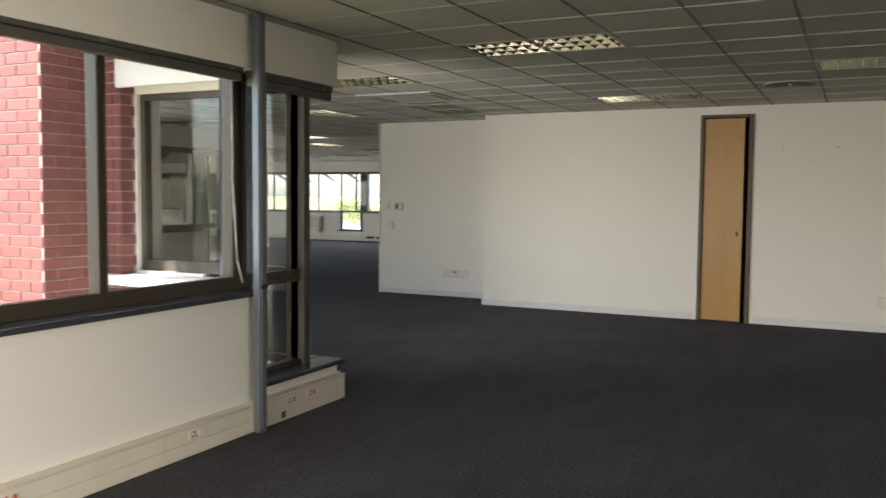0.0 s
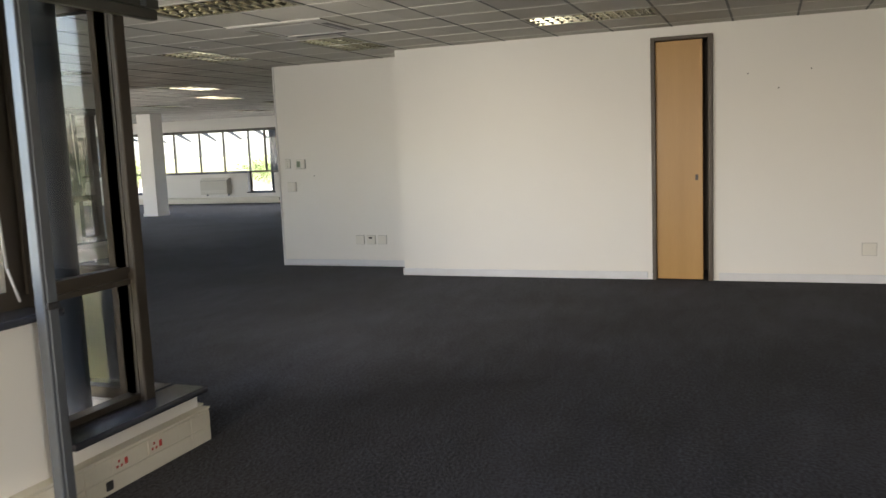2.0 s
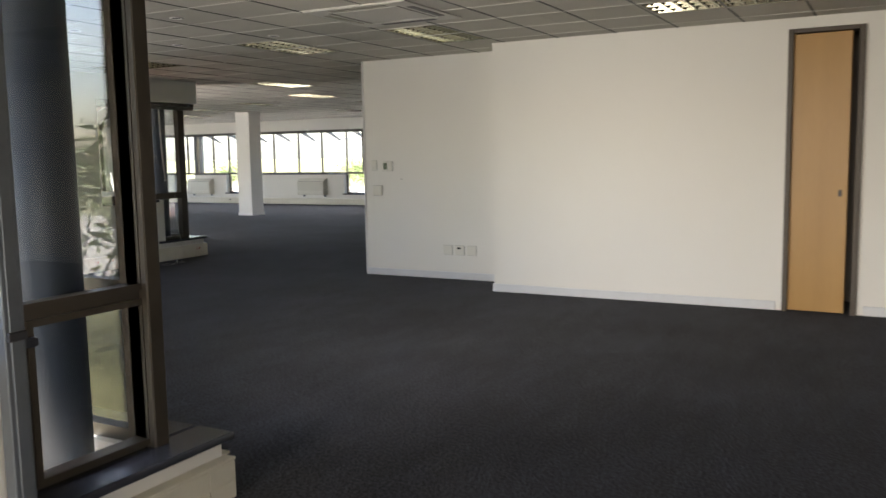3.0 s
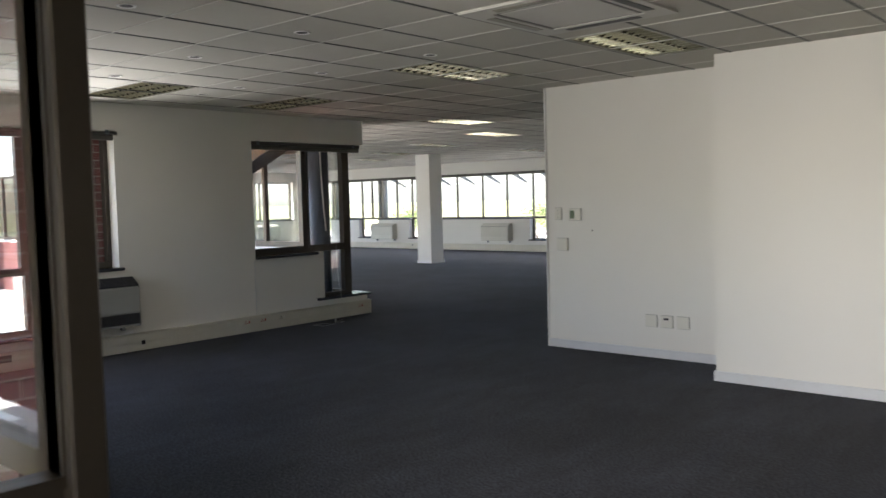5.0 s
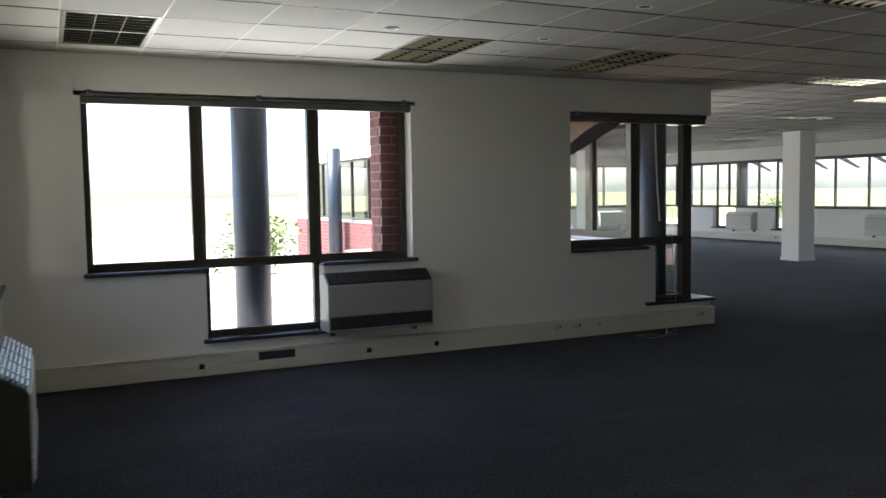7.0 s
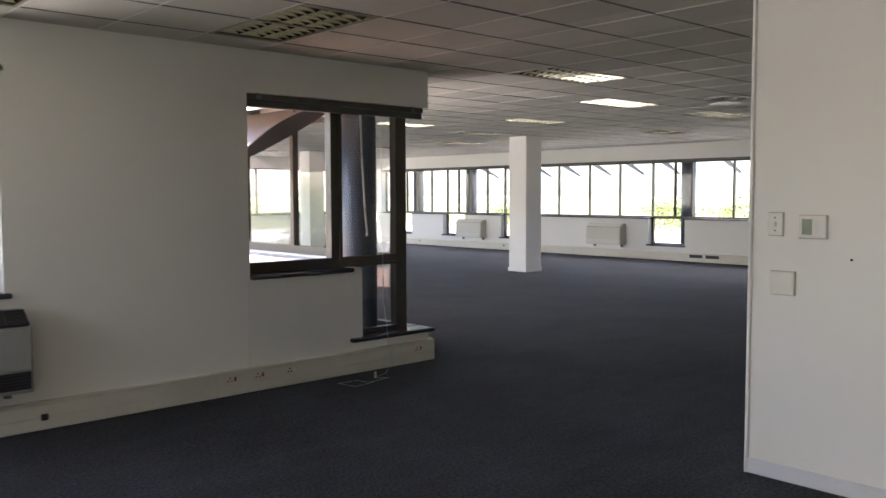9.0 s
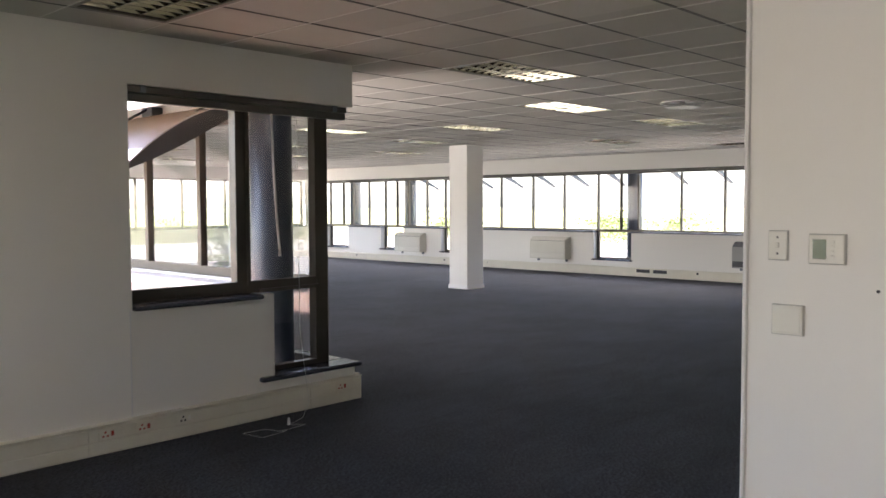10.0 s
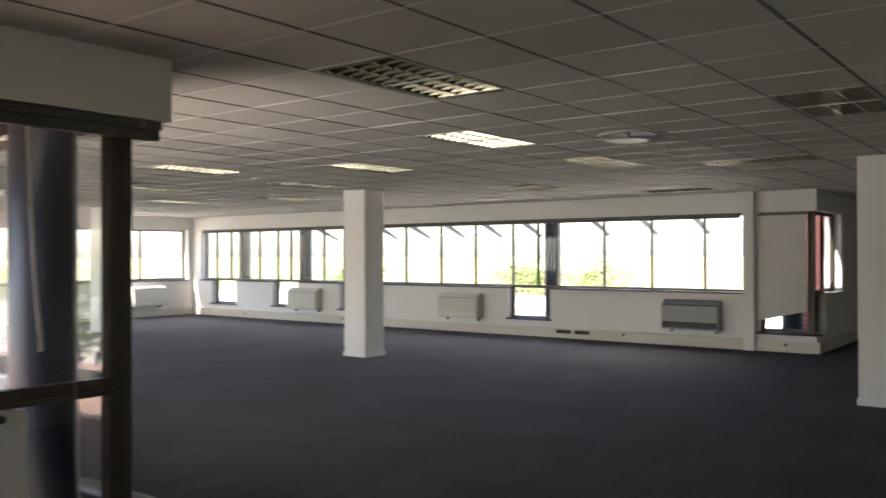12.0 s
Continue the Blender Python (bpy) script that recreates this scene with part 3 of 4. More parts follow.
# ---- cupboard door ----
door = thing("door_1", "tall narrow honey-oak cupboard door slightly ajar", "door", (-1.80, 11.02, 0), kind="structure")
leaf = part("door_leaf", boxed(0.0, 0.475, -0.02, 0.02, 0.012, 2.50, 0.003), WOOD, door)
lock = part("keyhole_plate", boxed(0.40, 0.43, -0.026, -0.0195, 1.06, 1.12, 0.002), DARKWOOD, leaf, "small dark bronze keyhole plate")
part("keyhole", boxed(0.411, 0.419, -0.029, -0.0255, 1.075, 1.10), BLACK, leaf)
door.rotation_euler = (0, 0, radians(-3))
fr = thing("door_frame", "dark-stained timber door frame", "door frame", kind="structure")
part("jamb", boxed(-1.845, -1.80, 10.955, 11.16, 0, 2.545, 0.004), DARKWOOD, fr)
part("jamb", boxed(-1.275, -1.225, 10.955, 11.16, 0, 2.545, 0.004), DARKWOOD, fr)
part("head", boxed(-1.7995, -1.2755, 10.955, 11.16, 2.507, 2.545, 0.003), DARKWOOD, fr)

# ---- power pole ----
pole = thing("power_pole", "galvanised steel cable pole beside the window", "cable pole", (-3.462, 4.43, 0))
part("channel", boxed(-0.026, 0.026, -0.045, 0.03, 0.0, 2.648, 0.004), STEEL, pole)
part("cover_strip", boxed(0.0262, 0.036, -0.03, 0.016, 0.02, 0.93, 0.003), STEEL, pole)
part("cover_strip", boxed(0.0262, 0.033, -0.03, 0.016, 0.95, 2.64, 0.003), STEEL, pole)
part("clip", boxed(0.0262, 0.042, -0.04, 0.026, 0.925, 0.955, 0.003), GRILLE, pole)

# ---- heaters ----
def heater(x, y, turn, label, dark=False, coat=None):
    """Wall-hung convector: sheet-metal body, slatted top grille, dark outlet slot. Built facing -y with its back at y = 0."""
    root = thing("convector_heater", label, "heater", (x, y, 0), "convector heaters")
    root.rotation_euler = (0, 0, radians(turn))
    coat = coat or (HEATGREY if dark else HEATER)
    # front and slats paled to look lit beside the body coloured for shade
    pale = PLASTIC if coat == HEATSHADE else coat
    # body: flat top at the back, a slope that holds the grille, upright front
    outline = [(0.0, 0.30), (-0.235, 0.30), (-0.235, 0.715), (-0.10, 0.805), (0.0, 0.805)]
    bm = bmesh.new()
    ends = [[bm.verts.new((x, y, z)) for y, z in outline] for x in (-0.50, 0.50)]
    bm.faces.new(ends[0])
    bm.faces.new(ends[1][::-1])
    for k in range(5):
        bm.faces.new((ends[0][k], ends[1][k], ends[1][(k + 1) % 5], ends[0][(k + 1) % 5]))
    bmesh.ops.recalc_face_normals(bm, faces=bm.faces)
    bmesh.ops.bevel(bm, geom=list(bm.edges), offset=0.006, segments=2, affect='EDGES', profile=0.5)
    part("body", bm, coat, root)
    part("front_panel", boxed(-0.488, 0.488, -0.244, -0.2355, 0.445, 0.705, 0.003), pale, root)
    part("outlet_slot", boxed(-0.485, 0.485, -0.241, -0.2355, 0.325, 0.435, 0.002), GRILLE if dark else pale, root)
    part("top_plate", boxed(-0.488, 0.488, -0.095, -0.006, 0.8055, 0.811, 0.002), pale, root)
    lean = Vector((0, -0.135, -0.09)).normalized()
    out = Vector((0, lean.z, -lean.y))
    def bar(x0, x1, f0, f1, h0, h1):
        base = Vector((0, -0.10, 0.805))
        bm = bmesh.new()
        v = [bm.verts.new(base + lean * f + out * h + Vector((x, 0, 0))) for x in (x0, x1) for f, h in ((f0, h0), (f1, h0), (f1, h1), (f0, h1))]
        for q in ((0, 1, 2, 3), (7, 6, 5, 4), (0, 4, 5, 1), (1, 5, 6, 2), (2, 6, 7, 3), (3, 7, 4, 0)):
            bm.faces.new([v[i] for i in q])
        bmesh.ops.recalc_face_normals(bm, faces=bm.faces)
        return bm
    top = part("top_grille", bar(-0.485, 0.485, 0.006, 0.156, 0.0005, 0.004), GRILLE, root)
    for k in range(7):
        part("slat", bar(-0.488, 0.488, 0.010 + k * 0.0215, 0.021 + k * 0.0215, 0.0042, 0.020), GRILLE if dark else pale, top)
    for k in range(4):
        x = -0.36 + k * 0.24
        part("cross_bar", bar(x - 0.005, x + 0.005, 0.008, 0.154, 0.0202, 0.024), GRILLE if dark else pale, top)
    for k in range(5):
        part("fin", boxed(-0.47, 0.47, -0.2485, -0.2415, 0.335 + k * 0.02, 0.343 + k * 0.02), GRILLE if dark else PLASTIC, root)
    part("bracket", boxed(-0.42, -0.38, -0.05, 0.0, 0.24, 0.3), STEEL, root)
    part("bracket", boxed(0.38, 0.42, -0.05, 0.0, 0.24, 0.3), STEEL, root)
    return root


heater(-10.43, 8.46, 90, "grey enamel convector heater below the recess window", True)
heater(-7.52, 5.44, 180, "cream convector heater, body darkened as in shade, slats paled as lit", False, HEATSHADE)
heater(-16.96, 24.15, 0, "cream convector heater below the long window")
heater(-21.63, 24.15, 0, "cream convector heater below the long window")
heater(-12.0, 24.15, 0, "grey convector heater with a dark outlet slot", True)
heater(-26.2, 22.7, 90, "cream convector heater on the end wall")
pw = thing("heater_plug", "black heater plug and lead on the wall", "plug")
bm = bmesh.new()
for p, q in (((-6.82, 5.475, 0.86), (-6.80, 5.48, 0.70)), ((-6.80, 5.48, 0.70), (-6.98, 5.475, 0.5))):
    rod(bm, p, q, 0.005)
part("cable", bm, BLACK, pw)
part("plug", boxed(-6.85, -6.79, 5.442, 5.485, 0.86, 0.92, 0.006), BLACK, pw)

# ---- ceiling fittings ----
def light_fitting(i, j, w, d):
    along_x = w > d
    x, y = GX + (i + w / 2) * G, GY + (j + d / 2) * G
    root = thing("ceiling_light", "recessed fluorescent fitting with aluminium louvre, switched off", "ceiling light", (x, y, CEIL), "louvred ceiling lights")
    if along_x:
        root.rotation_euler = (0, 0, radians(90))
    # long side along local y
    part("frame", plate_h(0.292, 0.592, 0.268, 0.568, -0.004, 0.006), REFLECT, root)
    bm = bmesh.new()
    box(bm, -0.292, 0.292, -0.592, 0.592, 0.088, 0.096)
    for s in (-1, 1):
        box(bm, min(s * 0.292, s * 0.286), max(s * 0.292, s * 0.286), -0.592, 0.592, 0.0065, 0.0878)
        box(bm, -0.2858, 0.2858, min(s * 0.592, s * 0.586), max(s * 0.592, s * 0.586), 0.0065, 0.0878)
    part("housing", bm, SHADEDHOUSING, root)
    for k in (-1, 0, 1):
        part("tube", rod(bmesh.new(), (k * 0.178, -0.56, 0.066), (k * 0.178, 0.56, 0.066), 0.013, sides=10), PLASTIC, root)
    grid = bmesh.new()
    for k in (-0.267, -0.089, 0.089, 0.267):
        wedge(grid, k, True)
    for n in range(12):
        wedge(grid, -0.52 + n * 1.04 / 11, False)
    part("louvre", grid, ALU, root, "polished aluminium louvre")
    return root


def plate_h(ox, oy, ix, iy, z0, z1):
    """A flat rectangular ring."""
    bm = bmesh.new()
    box(bm, -ox, ox, -oy, -iy, z0, z1)
    box(bm, -ox, ox, iy, oy, z0, z1)
    box(bm, -ox, -ix, -iy, iy, z0, z1)
    box(bm, ix, ox, -iy, iy, z0, z1)
    return bm


def wedge(bm, k, lengthwise):
    """A V-shaped louvre blade, wide above and narrow below."""
    t0, t1, z0, z1 = 0.003, 0.014, 0.002, 0.048
    if lengthwise:
        c = [(k - t0, -0.567, z0), (k + t0, -0.567, z0), (k + t1, -0.567, z1), (k - t1, -0.567, z1)]
        e = [(x, 0.567, z) for x, _, z in c]
    else:
        z0 += 0.0006
        c = [(-0.267, k - t0, z0), (-0.267, k + t0, z0), (-0.267, k + t1, z1), (-0.267, k - t1, z1)]
        e = [(0.267, y, z) for _, y, z in c]
    a, b = [bm.verts.new(v) for v in c], [bm.verts.new(v) for v in e]
    for n in range(4):
        bm.faces.new((a[n], a[(n + 1) % 4], b[(n + 1) % 4], b[n]))


master = {}
for i, j, w, d in FITTINGS:
    key = w > d
    if key not in master:
        master[key] = light_fitting(i, j, w, d)
    else:
        copy_thing(master[key], pose(GX + (i + w / 2) * G, GY + (j + d / 2) * G, CEIL, 0, 0, 90 if key else 0))


def disc(bm, r0, r1, z0, z1, sides=28):
    a = [bm.verts.new((r0 * math.cos(k * math.tau / sides), r0 * math.sin(k * math.tau / sides), z0)) for k in range(sides)]
    b = [bm.verts.new((r1 * math.cos(k * math.tau / sides), r1 * math.sin(k * math.tau / sides), z1)) for k in range(sides)]
    for k in range(sides):
        f = bm.faces.new((a[k], a[(k + 1) % sides], b[(k + 1) % sides], b[k]))
        f.smooth = True
    return a, b


def vent(x, y):
    root = thing("ceiling_vent", "round white air diffuser in the ceiling", "ceiling vent", (x, y, CEIL - 0.002), "round air vents")
    bm = bmesh.new()
    disc(bm, 0.24, 0.235, 0.0, -0.012)
    part("rim", bm, PLATEGREY, root)
    bm = bmesh.new()
    a, b = disc(bm, 0.234, 0.15, -0.0125, 0.0005)
    bm.faces.new(b)
    part("throat", bm, GRILLE, root)
    bm = bmesh.new()
    a, b = disc(bm, 0.195, 0.175, -0.048, -0.062)
    bm.faces.new(b)
    bm.faces.new(a)
    part("dish", bm, HEATGREY, root)
    part("stem", rod(bmesh.new(), (0, 0, -0.0485), (0, 0, -0.001), 0.02), WHITE, root)
    return root


v = vent(-9.70, 16.53)
for p in ((-0.70, 9.08), (-17.3, 16.5)):
    copy_thing(v, pose(*p, CEIL - 0.002))


def sprinkler(x, y):
    root = thing("downlight", "small round recessed ceiling spot", "downlight", (x, y, CEIL - 0.002), "small ceiling spots")
    bm = bmesh.new()
    disc(bm, 0.055, 0.052, 0.0, -0.006, 18)
    a, b = disc(bm, 0.052, 0.036, -0.006, -0.002, 18)
    part("ring", bm, WHITE, root)
    bm = bmesh.new()
    a, b = disc(bm, 0.036, 0.03, -0.0025, -0.0010, 18)
    bm.faces.new(b)
    part("lens", bm, GRILLE, root)
    return root


v = sprinkler(-6.24, 7.98)
for p in ((-7.46, 7.97), (-8.66, 7.98), (-7.46, 9.20), (-8.63, 9.20), (-6.26, 9.25), (-7.97, 6.42), (-9.25, 9.2), (-6.3, 6.8)):
    copy_thing(v, pose(*p, CEIL - 0.002))

# ceiling cassette
cas = thing("air_conditioner", "grey-white ceiling cassette air conditioner with dark slots", "air conditioner", (-4.72, 8.78, CEIL - 0.002))
part("fascia", plate_h(0.475, 0.475, 0.33, 0.33, -0.012, 0.0), PLATEGREY, cas)
part("return_grille", boxed(-0.30, 0.30, -0.30, 0.30, -0.010, -0.0055, 0.001), PLATEGREY, cas)
part("gap", boxed(-0.329, 0.329, -0.329, 0.329, -0.005, -0.001), GRILLE, cas)
for k, rect in enumerate(((-0.26, 0.26, 0.365, 0.425), (-0.26, 0.26, -0.425, -0.365), (0.365, 0.425, -0.26, 0.26), (-0.425, -0.365, -0.26, 0.26))):
    part("air_slot", boxed(*rect, -0.0155, -0.0122), GRILLE if k in (0, 2) else REFLECT, cas)

# ---- switches, sockets, thermostat on the core walls ----
def wall_plate(name, label, category, x, z, y, w, h, deep=0.018):
    root = thing(name, label, category, (x, y, z))
    # slightly larger grey slab draws the plate's shadow outline on the wall
    part("plate_shadow", boxed(-w / 2 - 0.004, w / 2 + 0.004, -deep + 0.007, 0.0, -h / 2 - 0.004, h / 2 + 0.004, 0.002), PLATEGREY, root)
    part("plate", boxed(-w / 2, w / 2, -deep, -deep + 0.0068, -h / 2, h / 2, 0.002, 2), PLASTIC, root)
    return root


s = wall_plate("light_switch", "white toggle light switch on the wall", "light switch", -6.69, 1.37, 11.64, 0.075, 0.118)
part("rocker", boxed(-0.008, 0.008, -0.030, -0.0182, -0.012, 0.012, 0.002), PLASTIC, s)
part("screw", boxed(-0.004, 0.004, -0.0195, -0.0182, 0.03, 0.038), GRILLE, s)
part("screw", boxed(-0.004, 0.004, -0.0195, -0.0182, -0.038, -0.03), GRILLE, s)
s = wall_plate("thermostat", "white thermostat with a green display", "thermostat", -6.49, 1.36, 11.64, 0.135, 0.115, 0.028)
part("display", boxed(-0.052, 0.0, -0.0295, -0.0282, -0.04, 0.04), GREEN, s)
for k in range(4):
    part("button", boxed(0.018, 0.032, -0.031, -0.0282, -0.034 + k * 0.02, -0.024 + k * 0.02, 0.001), PLASTIC, s)
s = wall_plate("blank_plate", "blank white cover plate below the switch", "cover plate", -6.645, 1.06, 11.64, 0.125, 0.12, 0.022)
part("lid", boxed(-0.055, 0.055, -0.025, -0.0222, -0.052, 0.052, 0.002), PLASTIC, s)
for k, (x, n) in enumerate(((-5.67, 0), (-5.51, 1), (-5.35, 2))):
    s = wall_plate("wall_socket", "white wall outlet plate low on the wall", "wall socket", x, 0.35, 11.64, 0.115, 0.11)
    s["group"] = "wall outlets"
    if n == 1:
        part("opening", boxed(-0.03, 0.02, -0.0195, -0.0182, 0.015, 0.035), BLACK, s)
    elif n == 2:
        part("disc", rod(bmesh.new(), (0, -0.0182, 0), (0, -0.022, 0), 0.03, sides=18), PLASTIC, s)
    else:
        part("rocker", boxed(-0.02, 0.02, -0.023, -0.0182, -0.02, 0.02, 0.002), PLASTIC, s)
for x in (0.24, 0.46):
    s = wall_plate("wall_socket", "white wall outlet plate beside the door", "wall socket", x, 0.34, 11.0, 0.125, 0.12)
    s["group"] = "wall outlets"
    part("rocker", boxed(0.02, 0.04, -0.023, -0.0182, -0.02, 0.02, 0.002), PLASTIC, s)
for x, y, z in ((-0.89, 11.0, 2.12), (-0.60, 11.0, 1.96), (-0.30, 11.0, 2.13), (-6.30, 11.64, 1.20)):
    n = thing("wall_plug", "old grey screw plug stuck in plaster", "wall plug", (x, y, z), "old picture fixings")
    part("plug", rod(bmesh.new(), (0, 0.0, 0), (0, -0.004, 0), 0.007, sides=10), GRILLE, n)

# ---- blinds ----
def head_rail(axis, a0, a1, d, z, label):
    root = thing("blind_rail", label, "blind rail")
    def bx(b0, b1, e0, e1, z0, z1, bev=0.004):
        return boxed(b0, b1, e0, e1, z0, z1, bev) if axis == 'x' else boxed(e0, e1, b0, b1, z0, z1, bev)
    part("headrail", bx(a0, a1, d - 0.03, d + 0.03, z, z + 0.045), BLINDHEAD, root)
    part("folded_blind", bx(a0 + 0.01, a1 - 0.01, d - 0.026, d + 0.026, z - 0.055, z - 0.002, 0.006), BLINDHEAD, root)
    n = max(2, int((a1 - a0) / 0.8))
    for k in range(n):
        a = a0 + 0.12 + (a1 - a0 - 0.24) * k / (n - 1)
        part("bracket", bx(a - 0.02, a + 0.02, d - 0.034, d + 0.036, z + 0.003, z + 0.052, 0.002), STEEL, root)
    return root


head_rail('y', 1.2, 4.40, -3.59, 2.29, "raised dark venetian blind under the lintel")
head_rail('y', 4.48, 5.40, -3.59, 2.27, "raised dark venetian blind at the corner")
head_rail('y', 6.0, 8.92, -10.46, 2.315, "raised dark venetian blind over the recess window")
head_rail('y', 10.62, 12.44, -10.47, 2.27, "raised dark venetian blind at the corner window")
head_rail('x', -25.8, -11.2, 24.19, 2.27, "raised blind along the long window")
blind = thing("venetian_blind", "grey venetian blind let down crookedly over the bay window", "blind")
part("headrail", boxed(-10.90, -10.12, 24.13, 24.18, 2.24, 2.29, 0.004), BLINDHEAD, blind)
for k in range(56):
    f = k / 55
    z = 2.225 - 1.66 * f
    rise = 0.13 * f ** 3
    bm = bmesh.new()
    vs = [bm.verts.new(c) for c in ((-10.89, 24.135, z - rise * 0.35 + 0.019), (-10.13, 24.135, z + rise + 0.019), (-10.13, 24.150, z + rise - 0.019), (-10.89, 24.150, z - rise * 0.35 - 0.019),
                                    (-10.89, 24.137, z - rise * 0.35 + 0.020), (-10.13, 24.137, z + rise + 0.020), (-10.13, 24.152, z + rise - 0.018), (-10.89, 24.152, z - rise * 0.35 - 0.018))]
    for q in ((3, 2, 1, 0), (4, 5, 6, 7), (0, 1, 5, 4), (1, 2, 6, 5), (2, 3, 7, 6), (3, 0, 4, 7)):
        bm.faces.new([vs[i] for i in q])
    part("slat", bm, BLIND, blind)


def hanging(name, label, pts, r, mat, wand=None):
    root = thing(name, label, "blind string")
    bm = bmesh.new()
    for p, q in zip(pts, pts[1:]):
        rod(bm, p, q, r, sides=6)
    part("cord", bm, mat, root)
    if wand:
        part("toggle", rod(bmesh.new(), wand, (wand[0], wand[1], wand[2] - 0.05), 0.008, 0.012), mat, root)


hanging("blind_wand", "white blind tilt wand hanging in the corner window", [(-10.46, 11.74, 2.26), (-10.455, 11.748, 1.85), (-10.455, 11.775, 1.42), (-10.453, 11.795, 1.22)], 0.009, CORD, (-10.453, 11.795, 1.22))
hanging("nylon_string", "thin nylon cord trailing from blind to carpet", [(-10.44, 11.95, 2.2), (-10.44, 11.96, 0.6), (-10.36, 11.95, 0.25), (-10.30, 11.93, 0.08), (-10.18, 11.78, 0.006)], 0.0016, CORD)
hanging("cord_tangle", "tangled nylon cord lying on the carpet", [(-10.18, 11.78, 0.008), (-10.1, 11.6, 0.006), (-10.02, 11.68, 0.006), (-10.0, 11.45, 0.006), (-10.12, 11.42, 0.006), (-10.14, 11.25, 0.006), (-9.95, 11.28, 0.006), (-9.98, 11.5, 0.006)], 0.0011, CORD, (-10.1, 11.6, 0.055))
hanging("blind_wand", "white blind tilt wand hanging beside the steel pole", [(-3.60, 4.33, 2.26), (-3.60, 4.335, 1.6), (-3.59, 4.36, 1.1), (-3.57, 4.39, 0.96)], 0.006, CORD)

# ---- outside: columns, awnings, roof edge ----
def round_column(x, y):
    root = thing("round_column", "blue-grey painted round steel column outside the glass", "column", (x, y, -0.25), "courtyard columns")
    part("shaft", rod(bmesh.new(), (0, 0, 0), (0, 0, 2.82), 0.165, sides=32), COLUMN, root)
    part("base", rod(bmesh.new(), (0, 0, 0), (0, 0, 0.06), 0.21, sides=32), MORTAR, root)
    return root


col = round_column(-4.03, 4.955)
for x, y in ((-10.87, 12.02), (-10.99, 7.49), (-17.2, 11.85), (-22.0, 11.85), (-15.08, 24.62), (-22.20, 24.62), (-24.55, 24.62), (-19.83, 24.62), (-10.5, 24.68)):
    copy_thing(col, pose(x, y, -0.25))


def eaves(x0, x1, y0, y1, z=2.52):
    root = thing("eaves", "white roof edge with a pine board soffit", "eaves", kind="structure")
    part("fascia", boxed(x0, x1, y0, y0 + 0.05, z, z + 0.50, 0.004), ROOFING, root)
    part("deck", boxed(x0, x1, y0 + 0.051, y1, z + 0.24, z + 0.30), ROOFING, root)
    n = int((y1 - y0 - 0.06) / 0.11)
    for k in range(n):
        part("soffit_board", boxed(x0, x1, y0 + 0.055 + k * 0.11, y0 + 0.16 + k * 0.11, z + 0.215, z + 0.2395), SOFFIT, root)
    return root


eaves(-17.4, -10.70, 11.18, 12.22, 2.29)
eaves(-5.305, -3.82, 4.97, 5.17, 2.35)
# unseen stretch, added to keep a sun patch off the recess floor
eaves(-10.68, -7.0, 4.05, 5.17, 2.37)
# the next three slabs are unseen sun blockers above the window heads
tagged(part("added_overhang", boxed(-11.45, -10.69, 5.2, 11.1, 2.62, 2.80, 0.01), ROOFING), "unseen slab added to keep sun out of the recess windows", "roof", kind="structure")
tagged(part("added_overhang", boxed(-4.55, -3.81, -4.0, 4.96, 2.75, 2.90, 0.01), ROOFING), "unseen slab added to keep sun out of the first windows", "roof", kind="structure")
tagged(part("added_overhang", boxed(-5.45, -4.56, 4.02, 4.96, 2.75, 2.86, 0.01), ROOFING), "unseen slab added to keep sun out of the corner window", "roof", kind="structure")
tagged(part("added_overhang", boxed(-26.2, -10.25, 24.42, 25.0, 2.60, 2.80, 0.01), ROOFING), "white roof overhang above the north windows", "roof", kind="structure")


